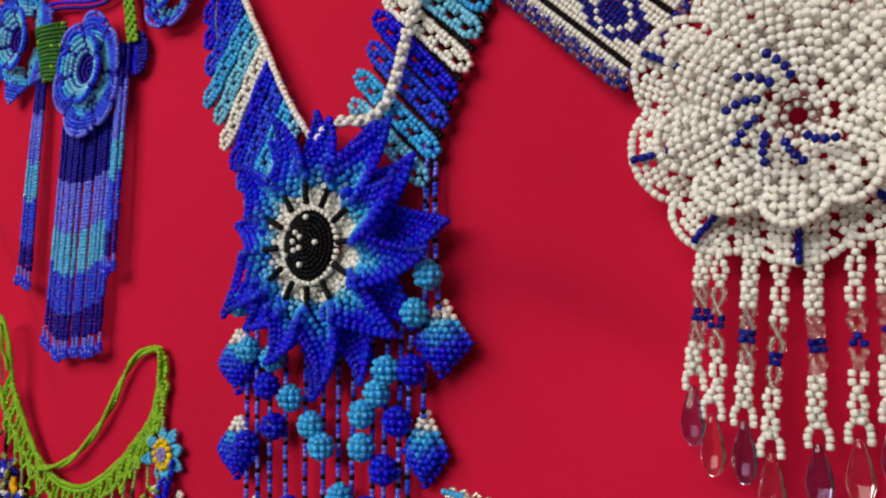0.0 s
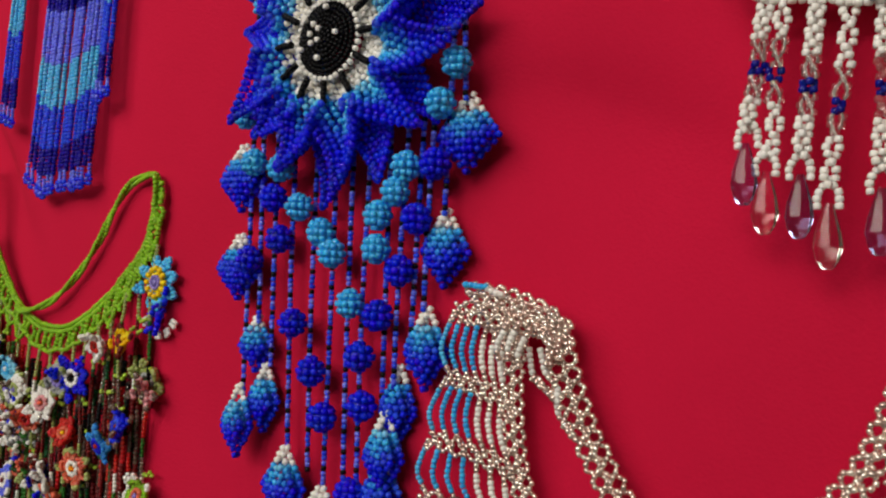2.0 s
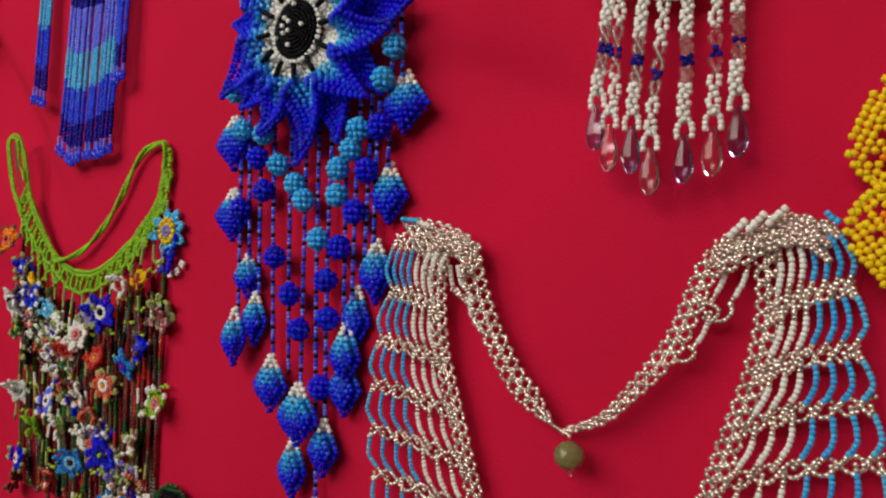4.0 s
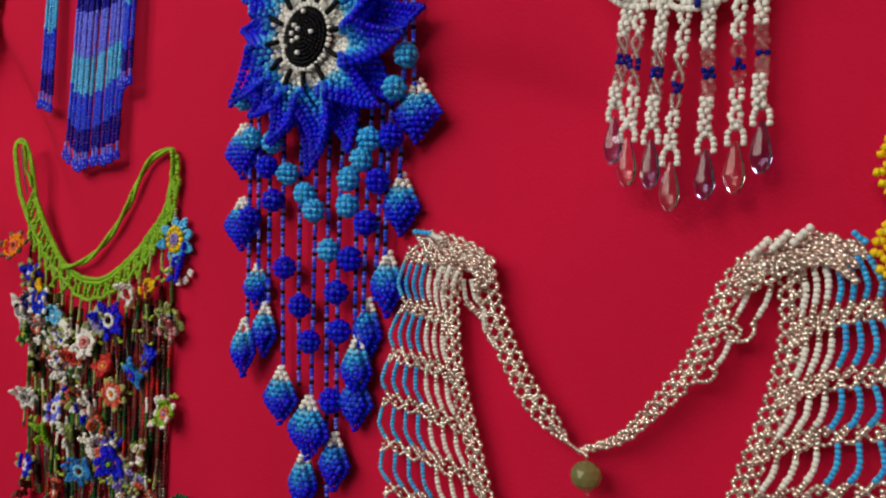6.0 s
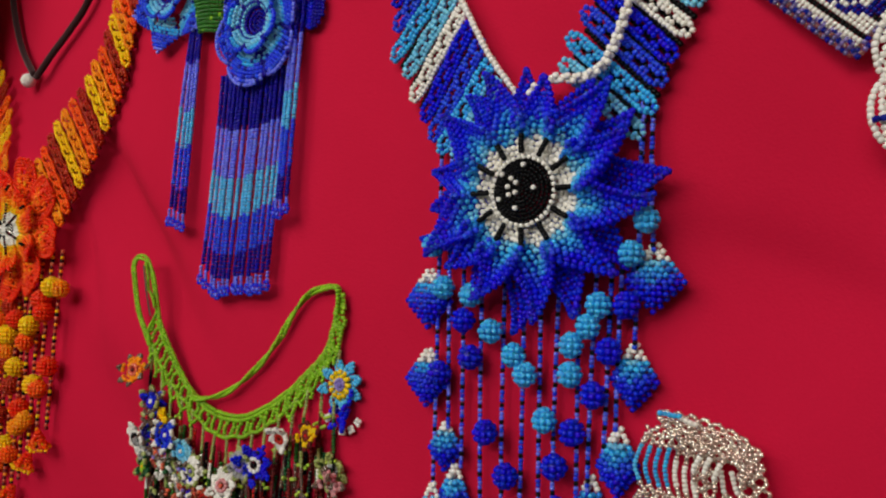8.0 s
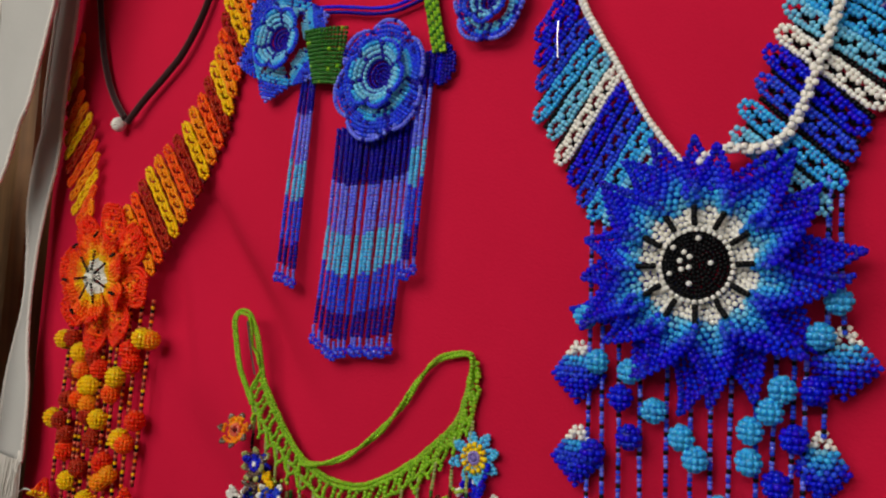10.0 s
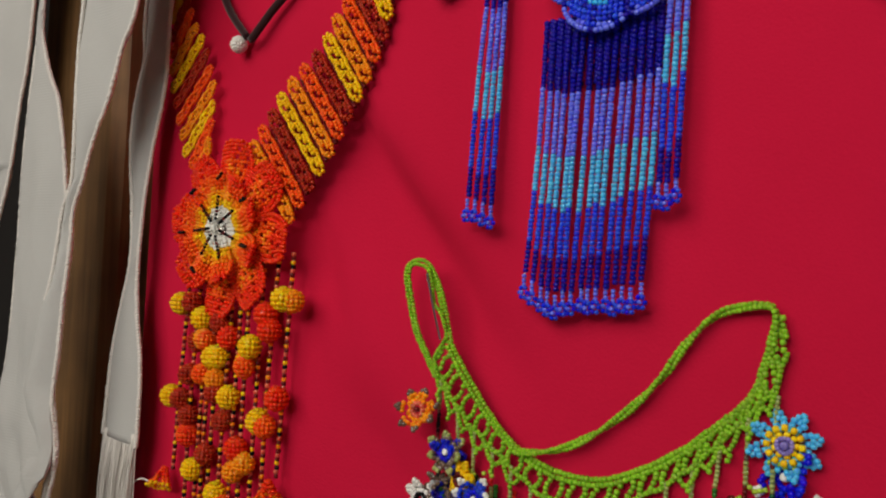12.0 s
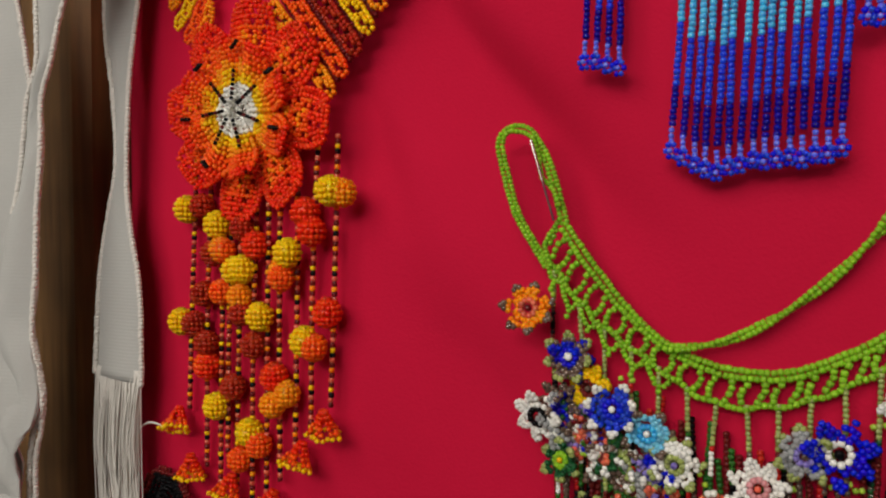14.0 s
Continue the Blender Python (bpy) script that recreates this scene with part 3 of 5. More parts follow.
sash("woven_sash", [(-0.5117, 1.7800, 0.045), (-0.5217, 1.6255, 0.045), (-0.5274, 1.5738, 0.045), (-0.5306, 1.5391, 0.045), (-0.5319, 1.5113, 0.045), (-0.5314, 1.4817, 0.045), (-0.5341, 1.4222, 0.045), (-0.5392, 1.3859, 0.045), (-0.5413, 1.3311, 0.045), (-0.5307, 1.3081, 0.045), (-0.5307, 1.2000, 0.045)],
     [(-0.5096, 1.7800, 0.045), (-0.5196, 1.6251, 0.045), (-0.5106, 1.5855, 0.045), (-0.4944, 1.5599, 0.045), (-0.4840, 1.5258, 0.045), (-0.4795, 1.5044, 0.045), (-0.4724, 1.4886, 0.045), (-0.4703, 1.4762, 0.045), (-0.4749, 1.4461, 0.045), (-0.4773, 1.4074, 0.045), (-0.4804, 1.3905, 0.045), (-0.4741, 1.3688, 0.045), (-0.4721, 1.3497, 0.045), (-0.4794, 1.3263, 0.045), (-0.4794, 1.2000, 0.045)],
     "white woven cotton sash hanging in front of the wooden post", crumple=0.007)
sash("woven_sash", [(-0.4576, 1.7800, 0.048), (-0.4676, 1.6147, 0.048), (-0.4699, 1.5825, 0.048), (-0.4691, 1.5501, 0.048), (-0.4688, 1.5116, 0.048), (-0.4753, 1.4997, 0.048), (-0.4847, 1.4544, 0.048), (-0.4947, 1.4349, 0.048), (-0.5017, 1.4063, 0.048), (-0.5090, 1.3929, 0.048), (-0.4981, 1.3781, 0.048), (-0.4910, 1.3590, 0.048), (-0.4963, 1.3328, 0.048), (-0.4963, 1.2000, 0.048)],
     [(-0.3671, 1.7800, 0.046), (-0.4171, 1.6061, 0.046), (-0.4304, 1.5807, 0.046), (-0.4388, 1.5569, 0.046), (-0.4531, 1.5332, 0.046), (-0.4597, 1.5146, 0.046), (-0.4655, 1.5038, 0.046), (-0.4709, 1.4884, 0.046), (-0.4697, 1.4761, 0.046), (-0.4738, 1.4461, 0.046), (-0.4767, 1.4075, 0.046), (-0.4798, 1.3906, 0.046), (-0.4744, 1.3690, 0.046), (-0.4728, 1.3498, 0.046), (-0.4826, 1.3260, 0.046), (-0.4826, 1.2000, 0.046)],
     "twisted white woven sash with a corded edge and crumpled end", crumple=0.008)
sash("woven_sash", [(-0.445, 1.78, .014), (-0.4589, 1.6239, .014), (-0.4578, 1.5897, .014), (-0.4653, 1.5600, .014), (-0.4668, 1.5330, .014), (-0.4631, 1.5095, .014), (-0.4602, 1.4806, .014), (-0.4590, 1.4662, .015), (-0.4665, 1.4432, .014), (-0.4733, 1.4167, .014), (-0.4775, 1.3780, .014), (-0.4785, 1.3630, .014)],
     [(-0.425, 1.78, .012), (-0.4375, 1.6200, .012), (-0.4385, 1.5770, .012), (-0.4425, 1.5542, .012), (-0.4450, 1.5400, .013), (-0.4497, 1.5084, .014), (-0.4527, 1.4717, .014), (-0.4538, 1.4518, .013), (-0.4496, 1.4319, .014), (-0.4446, 1.4065, .014), (-0.4441, 1.3697, .014), (-0.4447, 1.3603, .014)],
     "narrow white sash with a half twist and fringed end", fringe=(-0.478, -0.445, 1.366, 1.27, .014))
bm = bmesh.new()
tube(bm, spline([at(-0.4560, 1.3400, .016), at(-0.4520, 1.3352, .014), at(-0.4500, 1.3400, .012), at(-0.4440, 1.3440, .010), at(-0.4349, 1.3423, .008)], 0.002), 0.0005, 6)
tagged(mesh_part("loose_thread", bm, "thread"), "curl of loose white thread beside the sash fringe", "thread")
sash("woven_sash", [(-0.68, 1.78, .03), (-0.68, 1.62, .03), (-0.68, 1.55, .03), (-0.68, 1.50, .03), (-0.66, 1.43, .03)],
     [(-0.555, 1.78, .03), (-0.5647, 1.6168, .03), (-0.5738, 1.567, .03), (-0.5831, 1.5197, .03), (-0.61, 1.45, .03)],
     "broad white ribbed shawl edge hanging at the dark recess")

# ---- blue sunflower necklace ----


def blue_necklace():
    t = thing("beaded_necklace", 0, 1.5, "blue beaded necklace with a large sunflower pendant and leaf drops", "necklace", "beaded necklaces on the cloth")
    # feather collar: colour, tip x, tip z, inner x, inner z
    left = (("royal", -0.0790, 1.601, -0.062, 1.622), ("royal", -0.0785, 1.590, -0.060, 1.614), ("blue", -0.0773, 1.5783, -0.0549, 1.6057),
            ("teal", -0.078, 1.5643, -0.0491, 1.5986), ("aqua", -0.0703, 1.556, -0.0447, 1.5906), ("ivory", -0.066, 1.5445, -0.0405, 1.5827),
            ("royal", -0.0595, 1.535, -0.0363, 1.5762), ("blue", -0.0549, 1.526, -0.0300, 1.5680), ("teal", -0.050, 1.5200, -0.0250, 1.5590), ("aqua", -0.043, 1.518, -0.0210, 1.5500))
    right = (("blue", 0.0700, 1.594, 0.0340, 1.622), ("teal", 0.0690, 1.585, 0.0310, 1.6140), ("teal", 0.0645, 1.5767, 0.0280, 1.6060), ("aqua", 0.0612, 1.5681, 0.0250, 1.5990),
             ("ivory", 0.0572, 1.5574, 0.0212, 1.5910), ("royal", 0.0516, 1.5488, 0.018, 1.5831), ("blue", 0.0481, 1.54, 0.0152, 1.5725),
             ("teal", 0.0446, 1.53, 0.009, 1.5633), ("aqua", 0.04, 1.5209, 0.0061, 1.5536))
    for side in (left, right):
        for i, (key, x0, z0, x1, z1) in enumerate(side):
            bag = Bag()
            strip(bag, (x0, z0), (x1, z1), key, d=0.0035, tilt=0.001, r=0.00120, half=0.0030)
            line(bag, [at(x0 * 0.97 + x1 * 0.03, z0 * 0.97 + z1 * 0.03, 0.0016), at(x1 * 0.94 + x0 * 0.06, z1 * 0.94 + z0 * 0.06, 0.0016)], "black", 0.0014)
            tagged(bag.build("feather_strip", t, key.replace("royal", "royal blue").replace("aqua", "pale blue") + " netted bead strip"), kind="stuff")
            if i + 1 < len(side):
                _, a0, b0, a1, b1 = side[i + 1]
                bag = Bag()
                line(bag, [at((x0 + a0) / 2 * 0.97 + 0.03 * x1, (z0 + b0) / 2 * 0.97 + 0.03 * z1, 0.0022), at((x1 + a1) / 2 * 0.90 + 0.10 * x0, (z1 + b1) / 2 * 0.90 + 0.10 * z0, 0.0022)], "black", 0.0012)
                tagged(bag.build("black_edging", t, "row of black beads"), kind="stuff")
    bag = Bag()
    rope(bag, [at(0.052, 1.63, .008), at(0.0445, 1.602, .009), at(0.0427, 1.5929, .009), at(0.0365, 1.573, .009), at(0.0283, 1.5509, .009), at(0.0183, 1.5442, .009), at(0.005, 1.5445, .010), at(-0.0055, 1.5394, .010)], "ivory", 0.00142, 2, 0.0011, 0.010)
    tagged(bag.build("cord", t, "thick ivory bead cord"), kind="stuff")
    bag = Bag()
    line(bag, [at(-0.062, 1.63, .006), at(-0.0544, 1.6092, .006), at(-0.0385, 1.5813, .006), at(-0.0263, 1.56, .006), at(-0.012, 1.541, .006)], "ivory", 0.0015)
    line(bag, [at(-0.0635, 1.63, .005), at(-0.056, 1.6092, .005), at(-0.040, 1.5830, .005)], "ivory", 0.00125)
    tagged(bag.build("cord", t, "ivory bead edging"), kind="stuff")
    bm = bmesh.new()
    tube(bm, [at(-0.0674, 1.6065, .0075), at(-0.0670, 1.5980, .0085), at(-0.0668, 1.5900, .0075)], 0.00035, 6)
    mesh_part("pin", bm, "steel", t, "thin steel needle", smooth=False)
    # the sunflower
    c = (-0.0025, 1.5)
    bag = Bag()
    rings(bag, c, 0.0155, 0.0124, "black", 0.0030, 0.0009)
    for i in range(36):
        w = 2 * math.pi * i / 36
        bag.bead(at(c[0] + 0.0134 * math.cos(w), c[1] + 0.0134 * math.sin(w), 0.0158), (math.cos(w), 0.2, math.sin(w)), "ivory")
    for dx, dz in ((1.5, 8.5), (-6.5, 5.5), (-3, 4), (-1, 2.5), (-4.2, 1.2), (-1.2, -0.8), (-3.6, -1.6), (5.5, 0.6), (-7.5, -3), (-1.0, -6)):
        bag.bead(at(c[0] + dx * 0.00115, c[1] + dz * 0.00115, 0.0193), (0.3, 1, 0.2), "white", 0.00105)
    heart = bag.build("flower", t, "sunflower with a domed black bead centre flecked white")

    def shade(s, u):
        e = s + 0.34 * abs(u) ** 1.4 + dice.uniform(-0.025, 0.025)
        return "ivory" if s + 0.07 * abs(u) < 0.27 + dice.uniform(-0.02, 0.02) else "aqua" if e < 0.39 else "teal" if e < 0.50 else "azure" if e < 0.60 else "blue" if e < 0.72 else "royal"

    n = 12
    for layer, (d0, r1, half, off) in enumerate(((0.0115, 0.0505, 0.0084, 0.0), (0.0045, 0.0540, 0.0104, 0.5))):
        for i in range(n):
            bag = Bag()
            w = 2 * math.pi * (i + off) / n + 0.297 + dice.uniform(-0.06, 0.06)
            far = r1 * dice.uniform(0.90, 1.05)
            petal(bag, c, d0 + dice.uniform(-0.0015, 0.0015), w, 0.0126, far, half * dice.uniform(0.92, 1.06), shade if layer == 0 else (lambda s, u: "azure" if s + 0.3 * abs(u) < 0.30 else "blue" if s + 0.3 * abs(u) < 0.42 else "royal"), "spike",
                  rise=0.0015, fold=0.0085 if layer == 0 else 0.006, curl=dice.uniform(-0.003, 0.006), twist=dice.uniform(-0.003, 0.003), r=0.00122, rim=True, bend=dice.uniform(-0.22, 0.22))
            bag.build("petal", heart)
    for i in range(n):
        bag = Bag()
        w = 2 * math.pi * (i + 0.5) / n + 0.297
        for rr in (0.0155, 0.0170, 0.0185, 0.0200, 0.0214):
            bag.bead(at(c[0] + rr * math.cos(w), c[1] + rr * math.sin(w), 0.0172), (math.cos(w), 0, math.sin(w)), "black", 0.00125)
        bag.build("spoke", heart, "black bead spoke")
    # hanging strands: x at the flower, x at the end, end z
    made = []
    for x0, x1, z1 in ((-0.0500, -0.0465, 1.374), (-0.0445, -0.0400, 1.402), (-0.0360, -0.0330, 1.386), (-0.0270, -0.0225, 1.358), (-0.0160, -0.0125, 1.352),
                       (-0.0070, -0.0050, 1.346), (0.0005, 0.0062, 1.292), (0.0085, 0.0100, 1.334), (0.0165, 0.0190, 1.362), (0.0240, 0.0230, 1.376),
                       (0.0300, 0.0290, 1.392), (0.0340, 0.0335, 1.410), (0.0405, 0.0400, 1.442), (0.0442, 0.0460, 1.478), (0.0402, 0.0408, 1.475)):
        bag = Bag()
        z0 = 1.475 if abs(x0) < 0.039 else 1.535
        off = dice.randrange(4)
        line(bag, [at(x0, z0, 0.003), at((x0 + x1) / 2 + dice.uniform(-.0008, .0008), (z0 + z1) / 2, 0.004), at(x1, z1, 0.004)],
             lambda i, m: "black" if (i + off) % 4 == 0 else "peri" if dice.random() < 0.5 else "blue", 0.00104, 0.00172)
        made.append((x1, bag.string("strand", t, "strand of blue beads with a black bead between")))

    def nearest(x):
        return min(made, key=lambda m: abs(m[0] - x))[1]

    for x, z in ((0.0391, 1.4766), (0.027, 1.4571), (0.023, 1.4489), (0.0164, 1.4413), (0.0162, 1.4302), (-0.019, 1.4444), (-0.0082, 1.4356), (-0.0028, 1.4283),
                 (0.0062, 1.4117), (-0.0429, 1.4612), (-0.0291, 1.4585), (-0.0485, 1.4790), (0.0445, 1.4890)):
        bag = Bag()
        ball(bag, at(x, z, 0.0080), 0.0039, "teal")
        bag.build("bead_ball", nearest(x), "turquoise bead-covered ball")
    for x, z in ((0.0375, 1.4576), (0.0311, 1.4401), (0.0253, 1.4233), (0.0175, 1.4084), (0.0105, 1.3944), (-0.0288, 1.433), (-0.0203, 1.4034), (-0.0104, 1.3875),
                 (-0.0044, 1.3724), (0.0125, 1.3783), (0.0089, 1.3489), (-0.0438, 1.4253), (-0.0330, 1.4480)):
        bag = Bag()
        ball(bag, at(x, z, 0.0070), 0.0041, "royal")
        bag.build("bead_ball", nearest(x), "royal blue bead-covered ball")
    # leaf drops: top x, top z, length, half width, darker, stand-off
    for x, z, ln, half, sh, d in ((0.0458, 1.4795, 0.024, 0.0112, 0, 0.0014), (0.0392, 1.4425, 0.0235, 0.0088, 0, 0.0014), (0.0345, 1.4112, 0.025, 0.0080, 0, 0.0030), (0.0212, 1.3765, 0.025, 0.0076, 0, 0.0052),
                                  (0.0235, 1.3915, 0.025, 0.0068, 1, 0.0014), (-0.0420, 1.4035, 0.019, 0.0078, 0, 0.0026), (-0.0372, 1.3862, 0.0235, 0.0070, 0, 0.0020), (-0.0442, 1.3785, 0.0250, 0.0066, 0, 0.0080),
                                  (-0.0215, 1.3590, 0.024, 0.0094, 0, 0.0060), (-0.0015, 1.3490, 0.0255, 0.0112, 0, 0.0090), (-0.0076, 1.3246, 0.026, 0.0074, 0, 0.0048), (0.0095, 1.3343, 0.023, 0.0077, 1, 0.0040),
                                  (-0.0512, 1.4337, 0.023, 0.0106, 1, 0.0048), (0.0195, 1.3620, 0.024, 0.0082, 1, 0.0030), (-0.0525, 1.468, 0.024, 0.0112, 1, 0.0040), (0.006, 1.30, 0.024, 0.0075, 0, 0.0048)):
        bag = Bag()
        kite(bag, (x, z), ln, half, d=d, shade=sh)
        bag.build("leaf_drop", nearest(x), "leaf drop fading from ivory through turquoise to royal blue")
    return t


blue_necklace()

# ---- blue flower necklace with straight fringe ----


def fringe_colour(bands):
    return lambda i, m: next(k for k, upto in bands if i / m <= upto)


def flower_fringe_necklace():
    t = thing("beaded_necklace", -0.165, 1.594, "blue beaded flower necklace with straight banded fringe tassels", "necklace", "beaded necklaces on the cloth")

    def bloom(c, d, n, off, inner, outer, drop, shape):
        bag = Bag()
        rings(bag, c, d + 0.0040, 0.0098 * inner, "indigo", -0.0045)
        body = bag.build("flower", t, "two-tiered blue flower edged with turquoise beads")
        if shape == "round":
            tier = lobed(c, d, 0.0100, lambda w: outer * (1 + drop * max(0.0, -math.sin(w))), n, 2 * math.pi * off / n, 0.16, 0.0015, 0.002,
                         lambda s, w: "indigo" if abs(math.cos(w * n / 2 - math.pi * off)) < 0.17 else "indigo" if s < 0.5 and dice.random() < 0.2 else "aqua" if s < 0.42 else "teal" if s < 0.56 else "indigo" if dice.random() < 0.10 else "blue" if s < 0.9 else "peri", r=0.0012, holes=0)
            for bag in tier:
                bag.build("petal", body)
        else:
            for i in range(n):
                bag = Bag()
                petal(bag, c, d, 2 * math.pi * (i + off) / n, 0.0150, outer, 0.0128, lambda s, u: "indigo" if dice.random() < 0.10 else "aqua" if s < 0.30 else "teal" if s < 0.42 else "blue" if s < 0.85 else "peri", "point",
                      rise=0.002, fold=-0.0015)
                bag.build("petal", body)
        tier = lobed(c, d + 0.0035, 0.0090 * inner, lambda w: 0.0180 * inner, n, 2 * math.pi * (off + 0.5) / n, 0.24, 0.0025, 0.0015,
                     lambda s, w: "indigo" if abs(math.cos(w * n / 2 - math.pi * (off + 0.5))) < 0.19 else "aqua" if s < 0.62 else "teal" if s < 0.8 else "azure" if s < 0.92 else "blue", r=0.00122, holes=0)
        for bag in tier:
            bag.build("petal", body)
        return body

    bloom((-0.164, 1.5938), 0.006, 6, 0.25, 1.0, 0.0275, 0.22, "round")
    bloom((-0.238, 1.6231), 0.004, 6, 0.25, 0.98, 0.0350, 0.0, "point")
    bloom((-0.104, 1.622), 0.003, 5, 0.2, 0.6, 0.0190, 0.0, "round")
    # leaf
    bag = Bag()
    rows = 14
    for i in range(rows):
        for j in range(13):
            s, u = i / (rows - 1), j / 12
            x = -0.2195 + 0.029 * u + 0.0085 * s * (1 - u) - 0.0035 * s * u
            z = 1.6249 - 0.0290 * s - 0.002 * u
            bag.bead(at(x, z, 0.006 + 0.002 * math.sin(math.pi * u)), (0.3, 0, 1), "green" if dice.random() < 0.05 else "forest", 0.00118)
    bag.build("leaf", t, "dark green bead leaf")
    bag = Bag()
    for k in range(4):
        line(bag, [at(-0.1455 + 0.0021 * k, 1.645, 0.004), at(-0.1335 + 0.0021 * k, 1.6017, 0.006)], lambda i, m: "green" if (i + k) % 3 else "forest")
    bag.build("leaf", t, "green bead strip")
    bag = Bag()
    petal(bag, (-0.142, 1.597), 0.003, 0.0, 0.001, 0.0185, 0.010, lambda s, u: "royal" if s < 0.6 else "indigo", "round")
    bag.build("petal", t)
    bag = Bag()
    line(bag, [at(-0.262, 1.652, .003), at(-0.238, 1.640, .003), at(-0.20, 1.634, .003), at(-0.164, 1.628, .003), at(-0.13, 1.634, .003), at(-0.104, 1.628, .003), at(-0.085, 1.65, .003)], "indigo")
    line(bag, [at(-0.262, 1.655, .003), at(-0.238, 1.643, .003), at(-0.20, 1.637, .003), at(-0.164, 1.631, .003), at(-0.13, 1.637, .003), at(-0.104, 1.631, .003), at(-0.085, 1.653, .003)], "royal")
    tagged(bag.build("cord", t, "royal blue bead cord"), kind="stuff")

    def tuft(bag, x, z, d):
        z += dice.uniform(-0.0012, 0.0012)
        d += dice.uniform(-0.0005, 0.0012)
        for k in range(3):
            bag.bead(at(x, z + 0.0055 - 0.0017 * k, d), (0, 0, 1), "peri", 0.00095)
        for k in range(6):
            w = math.pi * k / 3
            bag.bead(at(x + 0.0016 * math.cos(w), z - 0.001 + 0.0021 * math.sin(w), d + 0.0004), (-math.sin(w), 0, math.cos(w)), "blue" if k % 2 else "royal", 0.00098)
        bag.bead(at(x, z - 0.001, d + 0.0014), (0, 1, 0), "peri", 0.0009)

    def tassel(x0, x1, z0, x2, x3, z1, n, bands, lengths, d):
        for i in range(n):
            s = i / max(1, n - 1)
            bag = Bag()
            zl = z1 + lengths(s) + dice.uniform(-0.0014, 0.0014)
            xa, xb = x0 + (x1 - x0) * s, x2 + (x3 - x2) * s
            dd = d + dice.uniform(-0.0006, 0.0006)
            skew = dice.uniform(-0.008, 0.008) + 0.022 * math.sin(math.pi * s) - 0.022 * s * s
            cols = [(k, min(1.0, u + skew)) for k, u in bands]
            cols[-1] = (cols[-1][0], 9)
            line(bag, [at(xa, z0, dd), at((xa + xb) / 2 + dice.uniform(-.0012, .0012), (z0 + zl) / 2, dd + 0.0022), at(xb, zl + 0.006, dd + 0.0034)],
                 fringe_colour(cols), 0.00124, 0.00182)
            tuft(bag, xb, zl, dd + 0.0034)
            bag.string("fringe_strand", t, "bead strand banded indigo, periwinkle, turquoise and blue")

    main = (("indigo", 0.26), ("peri", 0.49), ("turq", 0.68), ("blue", 0.86), ("indigo", 1.0))
    side = (("indigo", 0.19), ("peri", 0.45), ("turq", 0.64), ("blue", 0.87), ("indigo", 1.0))
    tassel(-0.1935, -0.1450, 1.569, -0.1975, -0.1490, 1.4585, 15, main, lambda s: 0.0065 * math.exp(-s / 0.09) - 0.0045 + 0.0055 * s * s, 0.0032)
    for i in range(14):
        bag = Bag()
        x = -0.1918 + 0.0485 * i / 14
        line(bag, [at(x, 1.570, 0.0020), at(x - 0.0005, 1.5420, 0.0022)], "indigo", 0.0012, 0.0018)
        bag.string("fringe_strand", t, "short indigo bead strand")
    tassel(-0.2215, -0.2125, 1.600, -0.2265, -0.2145, 1.4905, 4, side, lambda s: 0.0015 - 0.004 * s, 0.0035)
    tassel(-0.1402, -0.1342, 1.602, -0.1425, -0.1365, 1.4960, 3, side, lambda s: 0.0, 0.0055)
    return t


flower_fringe_necklace()

# ---- white flower pendant with crystal drops ----


def drop_crystal(parent, top, length, half, d, key, label):
    """A faceted teardrop of glass that hangs by its narrow end."""
    bm = bmesh.new()
    prof = ((0.0, 0.22), (0.12, 0.42), (0.42, 0.84), (0.66, 1.0), (0.86, 0.78), (0.97, 0.46), (1.0, 0.30))
    loops = []
    for s, f in prof:
        loops.append([bm.verts.new(at(top[0] + half * f * math.cos(w), top[1] - s * length, d + 0.62 * half * f * math.sin(w)))
                      for w in [2 * math.pi * (k + 0.5) / 8 + 0.22 for k in range(8)]])
    for a, b in zip(loops, loops[1:]):
        for k in range(8):
            bm.faces.new((a[k], a[(k + 1) % 8], b[(k + 1) % 8], b[k]))
    bm.faces.new(loops[0])
    bm.faces.new(loops[-1])
    return mesh_part("crystal_drop", bm, key, parent, label, smooth=False)


